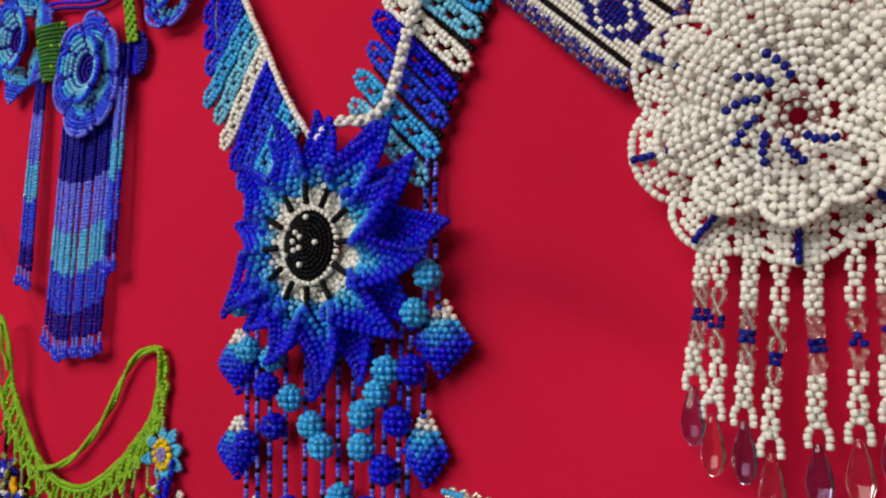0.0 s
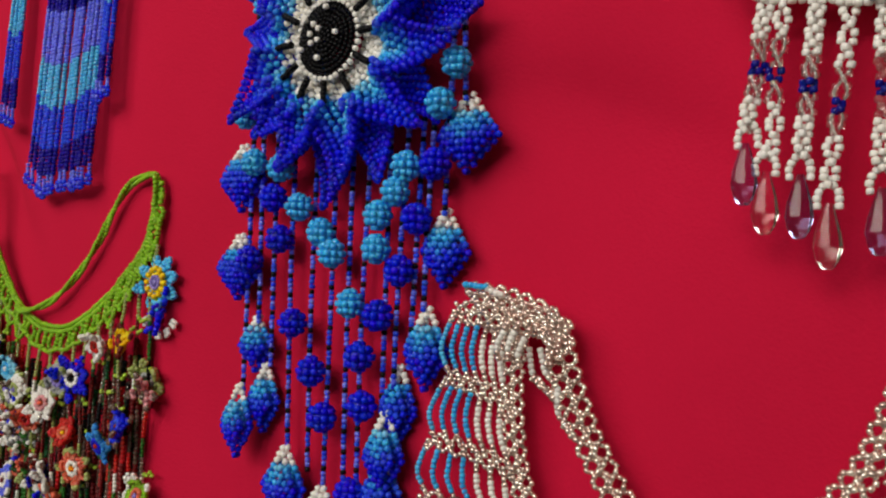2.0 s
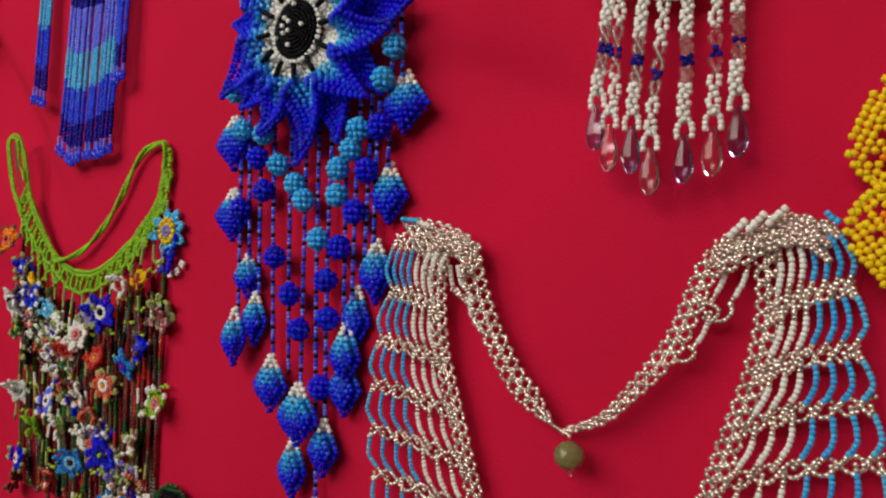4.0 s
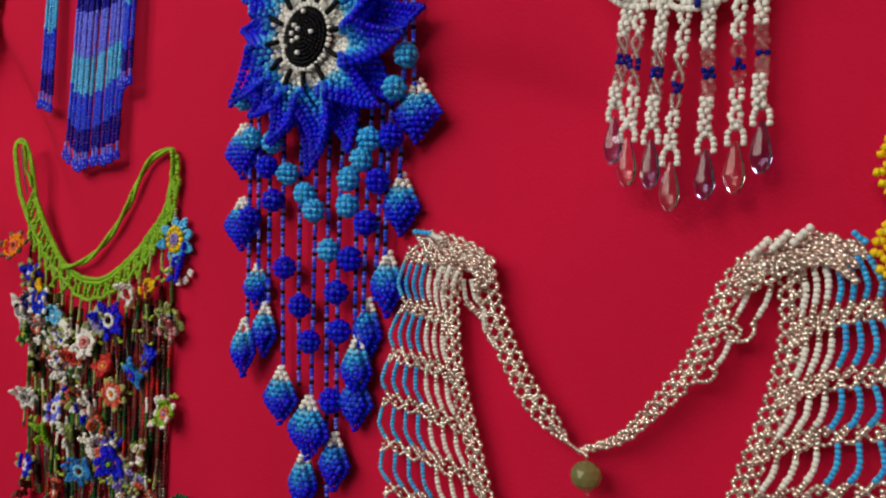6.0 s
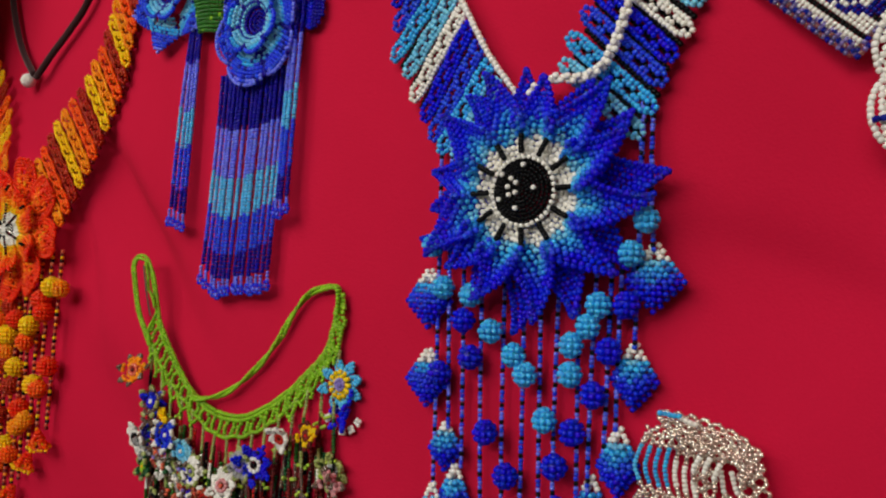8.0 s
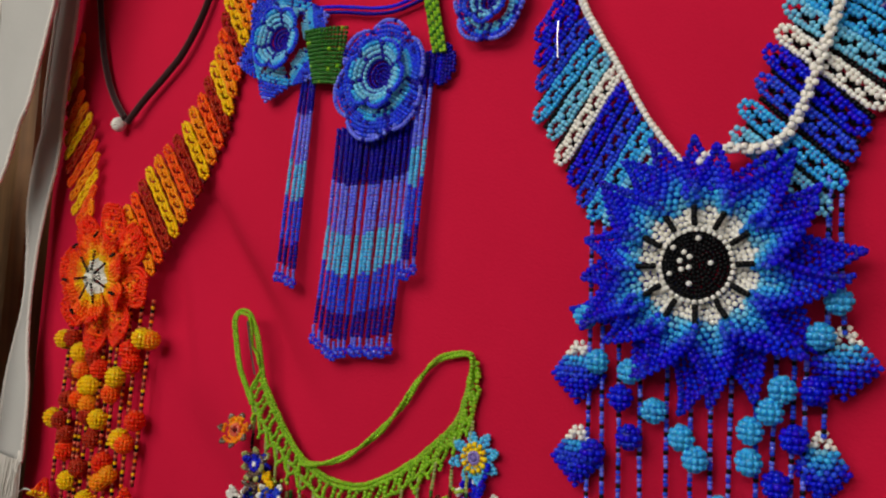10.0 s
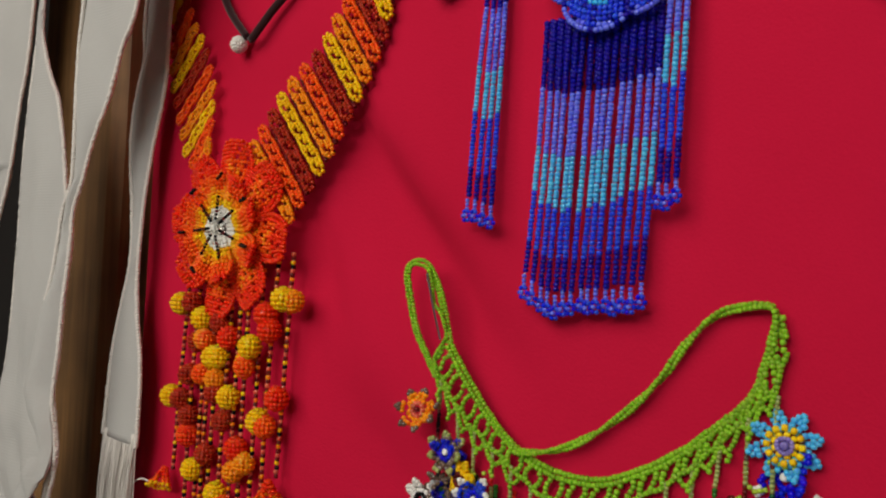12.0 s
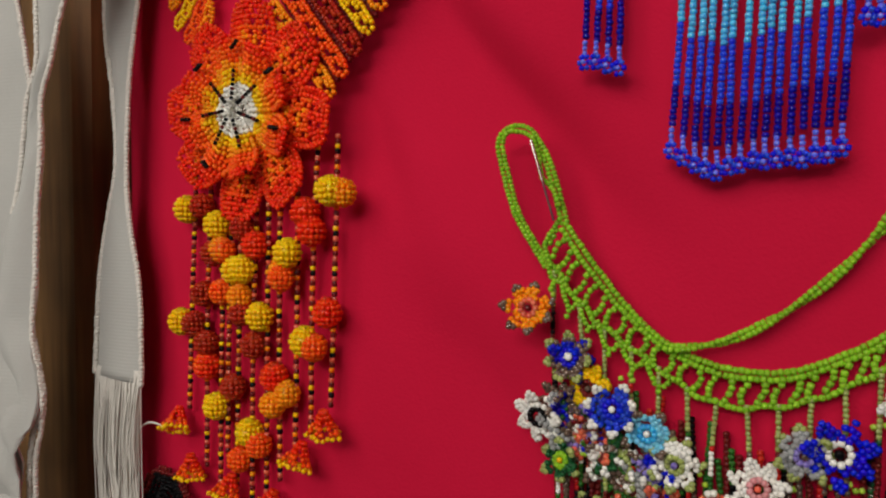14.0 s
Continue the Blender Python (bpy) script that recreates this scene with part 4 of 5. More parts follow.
def white_pendant():
    t = thing("beaded_pendant", 0.158, 1.526, "white netted bead flower pendant with blue lines and crystal drops", "pendant", "beaded necklaces on the cloth")
    c = (0.159, 1.526)
    bag = Bag()
    for i in range(16):
        w = 2 * math.pi * i / 16
        bag.bead(at(c[0] + 0.0032 * math.cos(w), c[1] + 0.0032 * math.sin(w), 0.009), (-math.sin(w), 0, math.cos(w)), "rose" if i % 2 else "white")
        bag.bead(at(c[0] + 0.0052 * math.cos(w), c[1] + 0.0052 * math.sin(w), 0.0105), (-math.sin(w), 0.3, math.cos(w)), "white" if i % 3 else "rose")
    body = bag.build("flower", t, "white bead flower with an open centre")
    n = 9
    start = -math.pi / 2
    for i, bag in enumerate(lobed(c, 0.0040, 0.0125, lambda w: 0.0402 + 0.0055 * math.cos(w - 2.4) + 0.0006 * math.sin(5 * w + 1), n, start, 0.14, 0.0022, 0.0035, lambda s, w: "white", r=0.00120, holes=4, gap=0.00196)):
        w = start + 2 * math.pi * i / n
        for k in range(5):
            rr = 0.0300 + 0.0022 * k + 0.0045 * math.cos(w - 2.4)
            bag.bead(at(c[0] + rr * math.cos(w), c[1] + rr * math.sin(w), 0.0112 + 0.0003 * k), (math.cos(w), 0, math.sin(w)), "sapphire", 0.00112, 0.0024)
        bag.build("petal", body)
    # the upper tier stands over the lower one, puffed along the middle of each petal
    for bag in lobed(c, 0.0100, 0.0068, lambda w: 0.0300 + 0.0036 * math.cos(w - 2.4) + 0.0007 * math.sin(4 * w), n, start, 0.24, 0.0035, 0.0055, lambda s, w: "white", r=0.00122, holes=3, gap=0.00206, rims=2):
        bag.build("petal", body)
    for i in range(7):
        bag = Bag()
        w = 1.5 + 0.62 * i
        for k in range(4):
            rr = 0.0080 + 0.0019 * k
            bag.bead(at(c[0] + rr * math.cos(w + 0.12 * k), c[1] + rr * math.sin(w + 0.12 * k), 0.0188 + 0.0010 * k), (math.cos(w), 0.2, math.sin(w)), "sapphire", 0.00118)
        bag.build("stamen", body, "dark blue bead stamen")
    # dangles: x at the top, x at the end, node z, crystal tip z, kind
    for k, (x0, x1, zn, zt, blue) in enumerate(((0.1345, 0.1308, 1.4757, 1.4435, 1), (0.1379, 0.1352, 1.4741, 1.4363, 0), (0.1460, 0.1430, 1.4697, 1.4353, 1), (0.1529, 0.1493, 1.4647, 1.4282, 0),
                                                 (0.1611, 0.1603, 1.4673, 1.4316, 1), (0.1698, 0.1691, 1.4699, 1.4335, 0), (0.1760, 0.1764, 1.4725, 1.4390, 1))):
        x0, x1, z0, ze = x0 + 0.0012, x1 + 0.0012, 1.4955, zt + 0.0145
        xn = x0 + (x1 - x0) * (z0 - zn) / (z0 - ze)
        bag = Bag()

        def tone(i, m, z0=z0, ze=ze, zn=zn):
            z = z0 + (ze - z0) * i / m
            if abs(z - zn) < 0.0017:
                return "sapphire"
            return "rose" if zn - 0.0075 < z < zn + 0.0085 else "white"

        rope(bag, [at(x0, z0, 0.0080), at((x0 + xn) / 2 + dice.uniform(-0.001, 0.001), (z0 + zn) / 2, 0.0090), at(xn, zn, 0.0084), at((xn + x1) / 2 + dice.uniform(-0.0012, 0.0012), (zn + ze) / 2 - 0.002, 0.0090), at(x1 + 0.0004, ze + 0.004, 0.0084)], tone, 0.00105, 2 if k % 2 else 3, 0.0014, 0.013)
        for s in (-1, 1):
            line(bag, [at(x1, ze + 0.006, 0.0084), at(x1 + 0.0022 * s, ze + 0.003, 0.0084), at(x1 + 0.0024 * s, ze - 0.0005, 0.0084)], "white")
        strand = bag.string("dangle", t, "white and clear bead dangle with a dark blue node")
        drop_crystal(strand, (x1 + dice.uniform(-0.0006, 0.0006), ze + 0.0005), 0.0155, 0.0033, 0.0088, "bluecrystal" if blue else "crystal", "pale blue faceted glass drop" if blue else "clear faceted glass drop")
    bag = Bag()
    for s in (-1, 1):
        line(bag, [at(c[0] + 0.02 * s, 1.556, 0.003), at(c[0] + 0.045 * s, 1.60, 0.003), at(c[0] + 0.055 * s, 1.66, 0.003)], "white")
    tagged(bag.build("cord", t, "white bead cord"), kind="stuff")


white_pendant()

# ---- woven bracelet ----


def woven_bracelet():
    t = thing("beaded_bracelet", 0.115, 1.56, "loom-woven white bead bracelet with dark blue diamonds and clear edging", "bracelet")
    bag, edge = Bag(), Bag()
    o = Vector((0.1101, 0, 1.5432))
    along, across = Vector((-0.737, 0, 0.676)), Vector((0.690, 0, 0.724))
    n = 16
    for i in range(52):
        for j in range(n):
            p = o + along * (0.0012 + i * 0.00165) + across * (0.0024 + j * 0.00165)
            p.y = -0.0035
            jc, ic = abs(j - 7.5), (i % 18) - 9
            key = "white"
            if j in (2, 13):
                key = "black"
            if 3 < j < 12:
                m = abs(ic) + 1.6 * jc
                key = "sapphire" if m < 9.5 and not (4.5 < m < 6.2) else "white"
                if 1.0 < jc < 2 and abs(ic) > 7:
                    key = "black"
            bag.bead(p, across, key, 0.00085, 0.0017, 0.05)
    body = bag.build("woven_band", t, "white band woven with blue diamonds")
    for j in (0, 1):
        q = o + across * (0.0005 + j * (n * 0.00165 + 0.003))
        for i in range(60):
            for e in (0, 1, 2):
                p = q + along * i * 0.0015 + across * (e - 1) * 0.0016 * (1 if j else 1)
                p.y = -0.0035 - 0.0006 * (e == 1)
                edge.bead(p, across + along * (0.6 if i % 2 else -0.6), ("rose", "amethyst", "sapphire", "amethyst")[(i + 2 * e) % 4], 0.00105)
    for j in range(20):
        for e in (0, 1):
            p = o + across * j * 0.0015 - along * (0.0006 + 0.0016 * e)
            p.y = -0.0035
            edge.bead(p, along, ("amethyst", "sapphire", "rose")[(j + e) % 3], 0.00105)
    edge.build("edging", t, "clear and blue bead edging")


woven_bracelet()

# ---- silver fringe collar ----


def along_curve(pts, s):
    way = spline([at(*p, 0.0) for p in pts], 0.001)
    return way[min(len(way) - 1, int(s * (len(way) - 1)))]


def net_band(bag, pts, width, d, key="silver", period=0.0092, r=0.00088, chains=2, ease=0.028):
    """A flat netted band: chains of open loops side by side, each of two threads that cross."""
    way = spline([at(p[0], p[1], d) for p in pts], 0.0004)
    m, part_width = len(way), width / chains
    for chain in range(chains):
        for s in (-1, 1):
            out = []
            for i, p in enumerate(way):
                a = (way[min(i + 3, m - 1)] - way[max(i - 3, 0)]).normalized()
                u = Vector((a.z, 0, -a.x))
                ph = 2 * math.pi * (i * 0.0004 / period + 0.25 * chain)
                taper = min(1.0, 0.16 + 0.84 * (m - i) * 0.0004 / ease)
                q = p + u * taper * (part_width * (chain - (chains - 1) / 2) + s * part_width * 0.52 * math.sin(ph))
                q.y -= 0.0007 * s * math.cos(ph)
                out.append(q)
            path = even(out, 0.0018)
            for i, p in enumerate(path):
                bag.bead(p, path[min(i + 1, len(path) - 1)] - path[max(i - 1, 0)], key, r, 0.0019)


def silver_collar():
    t = thing("beaded_collar", 0.12, 1.38, "silver-lined bead collar with white and turquoise fringe panels", "necklace", "beaded necklaces on the cloth")
    bag = Bag()
    net_band(bag, [(0.0800, 1.4110), (0.0836, 1.3958), (0.0894, 1.3818), (0.0938, 1.3741), (0.1011, 1.3629), (0.1103, 1.3543), (0.1160, 1.3488)], 0.0088, 0.004, ease=0.012)
    line(bag, [at(0.1150, 1.3492, .004), at(0.1205, 1.3466, .004)], "silver", 0.00085)
    tagged(bag.build("neck_band", t, "silver netted bead band"), kind="stuff")
    bag = Bag()
    net_band(bag, [(0.1735, 1.4110), (0.1685, 1.4045), (0.1642, 1.3939), (0.1600, 1.3830), (0.1532, 1.3725), (0.1442, 1.3622), (0.1350, 1.3530), (0.1205, 1.3466)], 0.0066, 0.004, ease=0.045)
    tagged(bag.build("neck_band", t, "silver netted bead band"), kind="stuff")
    bag = Bag()
    for k in range(3):
        net_band(bag, [(0.050 + 0.004 * k, 1.4175 - 0.0028 * k), (0.064, 1.4165 - 0.003 * k), (0.079, 1.4125 - 0.003 * k), (0.0855 - 0.003 * k, 1.402 - 0.002 * k)], 0.0062, 0.0045 + 0.0014 * k)
    line(bag, [at(0.0515, 1.4200, .008), at(0.0585, 1.4195, .008)], "teal")
    line(bag, [at(0.0590, 1.4190, .008), at(0.0655, 1.4170, .008)], "white")
    for x, z in ((0.0675, 1.4095), (0.0710, 1.4095), (0.0745, 1.4080)):
        line(bag, [at(x, z, .0095), at(x - 0.003, z - 0.006, .010), at(x - 0.0035, z - 0.011, .0085)], lambda i, m: "white" if 1 < i < m - 2 else "silver", 0.0010)
    tagged(bag.build("shoulder", t, "gathered silver bead shoulder"), kind="stuff")
    bag = Bag()
    for k in range(3):
        net_band(bag, [(0.1715, 1.4075 - 0.001 * k), (0.1770, 1.4140 - 0.003 * k), (0.1855, 1.4185 - 0.003 * k), (0.1960, 1.4200 - 0.003 * k), (0.2040, 1.4160 - 0.004 * k)], 0.0058, 0.0045 + 0.0014 * k)
    for a, b in ((0.1745, 0.1790), (0.1800, 0.1840), (0.1855, 0.1900)):
        line(bag, [at(a + 0.002, 1.4150 + (a - 0.1745) * 0.35, .009), at(b + 0.002, 1.4185 + (b - 0.1745) * 0.30, .009)], "white", 0.0012)
    line(bag, [at(0.2030, 1.4215, .008), at(0.2065, 1.4185, .008)], "teal")
    for x, z, e in ((0.1750, 1.400, -0.005), (0.1808, 1.399, -0.0055), (0.170, 1.384, -0.006)):
        line(bag, [at(x, z + 0.007, .004), at(x + e * 0.3, z + 0.001, .0045), at(x + e, z - 0.006, .0045)], lambda i, m: "white" if m * 0.2 < i < m * 0.75 else "silver", 0.0010)
    line(bag, [at(0.1665, 1.3960, .004), at(0.1690, 1.3900, .004), at(0.1725, 1.3885, .004), at(0.1758, 1.3905, .004), at(0.1765, 1.3945, .004)], "silver", 0.00085)
    line(bag, [at(0.1665, 1.3930, .0045), at(0.1695, 1.3940, .0045), at(0.1725, 1.3920, .0045), at(0.1705, 1.3885, .0045), at(0.1675, 1.3895, .0045)], "silver", 0.00085)
    line(bag, [at(0.1580, 1.3785, .004), at(0.1602, 1.3750, .004), at(0.1640, 1.3760, .004), at(0.1655, 1.3790, .004), at(0.1625, 1.3800, .004)], "silver", 0.00085)
    tagged(bag.build("shoulder", t, "gathered silver bead shoulder"), kind="stuff")
    # loops that hang inside the left shoulder
    bag = Bag()
    for pts in ([(0.0720, 1.4020), (0.0735, 1.3950), (0.0770, 1.3910)], [(0.0755, 1.4020), (0.0775, 1.3960), (0.0815, 1.3920)], [(0.0815, 1.3915), (0.0818, 1.3850), (0.0850, 1.3810)]):
        line(bag, [at(x, z, .0045) for x, z in pts], lambda i, m: "white" if i < m * 0.6 else "silver", 0.0010)
    net_band(bag, [(0.0735, 1.3940), (0.0790, 1.3900), (0.0835, 1.3850)], 0.0030, 0.004)
    net_band(bag, [(0.0840, 1.3815), (0.0880, 1.3780), (0.0910, 1.3770)], 0.0026, 0.004)
    tagged(bag.build("loop", t, "white and silver bead loops"), kind="stuff")

    def panel(inner, outer, rows, drop, sign, label):
        bag = Bag()
        net_band(bag, inner, 0.0066, 0.0045)
        body = tagged(bag.build("fringe_panel", t, label), kind="stuff")
        cols = 7

        def spot(i, u):
            a = along_curve(inner, min(1, (i + 0.15) / rows))
            b = along_curve(outer, min(1, (i + 0.15) / rows)) + Vector((0, 0, -drop * min(1, i / 2)))
            p = a.lerp(b, u)
            p.z += 0.0018 * math.sin(math.pi * u)
            return p

        for i in range(rows):
            bag = Bag()
            for s in (-1, 1):
                pts = [spot(i, u) + Vector((0, -0.004 + 0.0006 * s, s * 0.0026 * math.cos(u * 19))) for u in np.linspace(0.0, 1, 34)]
                line(bag, pts, "silver", 0.00088, 0.0017)
            tagged(bag.build("net_line", body), kind="stuff")
            if i + 1 == rows:
                break
            for j in range(cols):
                bag = Bag()
                u = 0.20 + 0.80 * j / (cols - 1)
                a, b = spot(i, u - 0.03), spot(i + 1, u - 0.12)
                a.y = b.y = -0.0042
                mid = a.lerp(b, 0.55) + Vector((sign * (0.0010 + 0.0026 * u * u), -0.001, -0.0012))
                hue = "white" if j < 3 else "teal" if j < 6 else "turq"
                lo, hi = (0.22, 0.66) if j < 3 else (0.14, 0.76)
                line(bag, [a, a.lerp(mid, 0.6) + Vector((sign * 0.0008, 0, 0)), mid, b], lambda k, m: hue if lo < k / m < hi else "silver", 0.00104 if j < 3 else 0.00095, 0.00155)
                tagged(bag.build("fringe_loop", body), kind="stuff")

    panel([(0.0680, 1.4060), (0.0669, 1.3925), (0.0691, 1.3711), (0.0753, 1.3506), (0.0842, 1.3226), (0.093, 1.296), (0.10, 1.272)],
          [(0.0450, 1.4135), (0.0430, 1.3950), (0.0375, 1.3790), (0.0345, 1.3610), (0.0345, 1.3389), (0.0380, 1.315), (0.043, 1.29)], 7, 0.006, -1,
          "silver net panel fringed white and turquoise")
    panel([(0.1855, 1.4125), (0.1869, 1.3932), (0.1835, 1.3729), (0.1767, 1.3516), (0.1721, 1.337), (0.165, 1.312), (0.158, 1.285)],
          [(0.2045, 1.4195), (0.2105, 1.4020), (0.2120, 1.3880), (0.2150, 1.3750), (0.2185, 1.3600), (0.2195, 1.335), (0.220, 1.31)], 7, 0.004, 1,
          "silver net panel fringed white and turquoise")
    # clasp bead
    bm = bmesh.new()
    bmesh.ops.create_icosphere(bm, subdivisions=2, radius=0.0054)
    for v in bm.verts:
        v.co = at(0.1246 + v.co.x, 1.3395 + v.co.z * 0.95, 0.0068 - v.co.y)
    mesh_part("glass_bead", bm, "olive", t, "olive faceted glass bead", smooth=False)
    bag = Bag()
    line(bag, [at(0.1205, 1.3470, .005), at(0.1240, 1.3462, .006), at(0.1246, 1.3448, .0065)], "silver", 0.00085)
    line(bag, [at(0.1246, 1.3345, .006), at(0.1247, 1.3322, .006)], "rose", 0.0009)
    bag.build("clasp", t)


silver_collar()

# ---- green net necklace with flower fringe ----


def green_necklace():
    t = thing("beaded_necklace", -0.17, 1.42, "lime green netted bead necklace with a fringe of mixed bead flowers", "necklace", "beaded necklaces on the cloth")
    up = [(-0.2345, 1.4370), (-0.2240, 1.4230), (-0.2118, 1.4085), (-0.2000, 1.3985), (-0.1880, 1.3932), (-0.1724, 1.3912), (-0.1580, 1.3938), (-0.1410, 1.4026), (-0.1244, 1.4151), (-0.1112, 1.4285), (-0.1054, 1.4438), (-0.1026, 1.4580)]
    low = [(-0.2420, 1.4270), (-0.2340, 1.4150), (-0.2235, 1.4040), (-0.2080, 1.3935), (-0.1962, 1.3855), (-0.1832, 1.3802), (-0.1700, 1.3806), (-0.1570, 1.3840), (-0.1403, 1.3935), (-0.1258, 1.4060), (-0.1135, 1.4200), (-0.1030, 1.4330), (-0.0995, 1.4460)]
    bag = Bag()
    uw, lw = spline([at(x, z, 0.0040) for x, z in up], 0.0005), spline([at(x, z, 0.0036) for x, z in low], 0.0005)
    b = spline([at(x, z, 0.0038) for x, z in low], 0.001)

    def net(s, f):
        """A place on the collar: s along it, f from the neck edge to the lower edge."""
        s = min(1.0, max(0.0, s))
        p = uw[int(s * (len(uw) - 1))].lerp(lw[int(s * (len(lw) - 1))], f)
        return p + 0.0005 * noise.noise_vector(p * 160)

    for f in (0.0, 0.20):
        line(bag, [net(k / 60, f) for k in range(61)], "green", 0.00116)
    line(bag, [net(k / 60, 1.0 + 0.06 * math.sin(k * 1.5)) for k in range(61)], "green", 0.00116)
    cells = 19
    for k in range(cells + 1):
        s = k / cells
        for e in (-1, 1):
            for f in (0.36, 0.53, 0.70, 0.86):
                wide = 0.0013 + 0.0042 * abs(f - 0.60)
                p = net(s, f)
                a = net(s + 0.01, f) - net(s - 0.01, f)
                if a.length > 0:
                    p = p + a.normalized() * e * wide
                bag.bead(p, net(s, 1.0) - net(s, 0.0) + Vector((e * 0.002, 0, 0)), "green", 0.00118)
    # towards both ends a further round of netting hangs below
    for k in list(range(0, 6)) + list(range(13, 18)):
        s0, s1 = k / cells, (k + 1) / cells
        p, q = net(s0, 1.0), net(s1, 1.0)
        m = p.lerp(q, 0.5) + Vector((0, -0.0008, -0.0046 - 0.0010 * (k % 2)))
        line(bag, [p, p.lerp(m, 0.5) + Vector((0, 0, -0.0014)), m, q.lerp(m, 0.5) + Vector((0, 0, -0.0014)), q], "green", 0.00104)
        for e in range(dice.randrange(1, 4)):
            bag.bead(m + Vector((0.0004 * (-1) ** e, -0.0004, -0.0018 * (e + 1))), (0, 0, 1), "green" if e < 2 else "lime", 0.00104)
    tagged(bag.build("net_collar", t, "lime green netted collar"), kind="stuff")
    bag = Bag()
    for off in (0.0, 0.0020):
        line(bag, [at(-0.2425 + off, 1.4225, .004), at(-0.2475 + off, 1.4300, .004), at(-0.2545 + off, 1.4418, .004), at(-0.2598 + off, 1.4600, .004), at(-0.2606 + off * 0.9, 1.4677, .004),
                   at(-0.2557, 1.4722 - off * 0.8, .004), at(-0.2486 - off * 0.2, 1.4711 - off, .004), at(-0.2428 - off, 1.4640, .004), at(-0.2383 - off, 1.4530, .004), at(-0.2340 - off, 1.4370, .004)], "green", 0.00100)
    line(bag, [at(-0.2462, 1.4675, .006), at(-0.2440, 1.4610, .006), at(-0.2428, 1.4540, .006), at(-0.2385, 1.4490, .006), at(-0.2360, 1.4430, .006)], "green", 0.00100)
    line(bag, [at(-0.2400, 1.4230, .005), at(-0.2420, 1.4300, .005), at(-0.2385, 1.4360, .005), at(-0.2360, 1.4400, .005)], "green", 0.00100)
    tagged(bag.build("loop", t, "double green bead loop"), kind="stuff")
    bag = Bag()
    rope(bag, [at(-0.2010, 1.3985, .006), at(-0.1960, 1.3972, .006), at(-0.1810, 1.4005, .005), at(-0.1659, 1.4088, .004), at(-0.1518, 1.4205, .004), at(-0.1404, 1.4332, .004), at(-0.1332, 1.4441, .004), at(-0.1243, 1.4539, .004), at(-0.1158, 1.4580, .004), at(-0.1035, 1.4585, .005), at(-0.1045, 1.4450, .005)],
         "green", 0.00108, 2, 0.0008, 0.055)
    tagged(bag.build("cord", t, "twisted green bead cord"), kind="stuff")
    bm = bmesh.new()
    tube(bm, [at(-0.2462, 1.4665, .0075), at(-0.2415, 1.4520, .0082), at(-0.2376, 1.4385, .0075)], 0.0005, 6)
    mesh_part("pin", bm, "steel", t, "thin steel needle", smooth=False)
    # hanging threads
    tones = ("sand", "maroon", "smoke", "maroon", "forest", "pine", "ivory", "smoke", "red", "maroon", "sand", "black")
    made = []
    for i in range(16):
        s = i / 15
        x = -0.2390 + 0.1370 * s
        q = min(b, key=lambda v: abs(v.x - x) + (0.2 if v.z > 1.43 else 0))
        z0, z1 = q.z, 1.262 + 0.07 * abs(s - 0.45) ** 1.2 + dice.uniform(-0.012, 0.02)
        if i == 15:
            z1 = 1.325
        bag = Bag()
        run = [dice.choice(tones) for _ in range(14)]
        first = dice.randrange(8, 14)
        pts = [at(x, z0, 0.0035)] + [at(x + dice.uniform(-.0016, .0016), z0 + (z1 - z0) * k / 5, 0.0035 + dice.uniform(0, .002)) for k in range(1, 6)]
        line(bag, pts, lambda k, n: "sand" if k < first else run[(k // 5) % 14], 0.00095, 0.0016)
        for k in range(3):
            zz = z0 + (z1 - z0) * dice.uniform(0.12, 0.95)
            for e in range(4):
                bag.bead(at(x + 0.0012 + 0.0016 * e * dice.choice((-1, 1)), zz + dice.uniform(-.001, .001), 0.0045), (1, 0, 0.4), "lime", 0.00095)
        made.append((x, bag.string("fringe_strand", t, "fringe thread of green and mixed beads")))

    # added backing threads: dark beads paint the shade between the fringe's layers
    for i in range(58):
        x = -0.239 + 0.00232 * i + dice.uniform(-.002, .002)
        z0 = 1.385 - 0.02 * math.sin(math.pi * i / 57) + dice.uniform(-.01, .01)
        bag = Bag()
        run = [dice.choice(("maroon", "smoke", "forest", "maroon", "black", "maroon", "smoke", "pine", "black", "red")) for _ in range(12)]
        line(bag, [at(x, z0, 0.002), at(x + dice.uniform(-.004, .004), z0 - 0.05, 0.003), at(x + dice.uniform(-.004, .004), 1.262, 0.002)], lambda k, n: run[(k // 6) % 12], 0.00115, 0.0019)
        bag.string("fringe_strand", t, "fringe backing thread of mixed beads, dark to stand in for shade")

    def bloom(x, z, outer, ring, heart, size=1.0, n=7, d=0.0062, tilt=1.0):
        bag = Bag()
        daisy(bag, (x, z), d, outer, ring, heart, n, size, tilt=tilt)
        owner = min(made, key=lambda q: abs(q[0] - x))[1]
        names = dict(teal="turquoise", aqua="pale blue", royal="royal blue", ivory="ivory", smoke="smoky clear", peri="periwinkle", sand="olive")
        bag.build("bead_flower", owner, f"small {names.get(outer, outer)} and {names.get(ring, ring)} bead flower")

    bloom(-0.0986, 1.4035, "royal", "royal", "white", 1.15, 7, 0.0022)
    bag = Bag()
    for k in range(5):
        w = -math.pi / 2 + (k - 2) * 0.52
        for rr in (0.0098, 0.0115):
            for o in (-0.08, 0.08):
                bag.bead(at(-0.0986 + rr * math.cos(w + o), 1.4035 + rr * math.sin(w + o), 0.0032), (math.cos(w), 0, math.sin(w)), "white")
    bag.build("petal_tip", made[-1][1], "white bead petal tips")
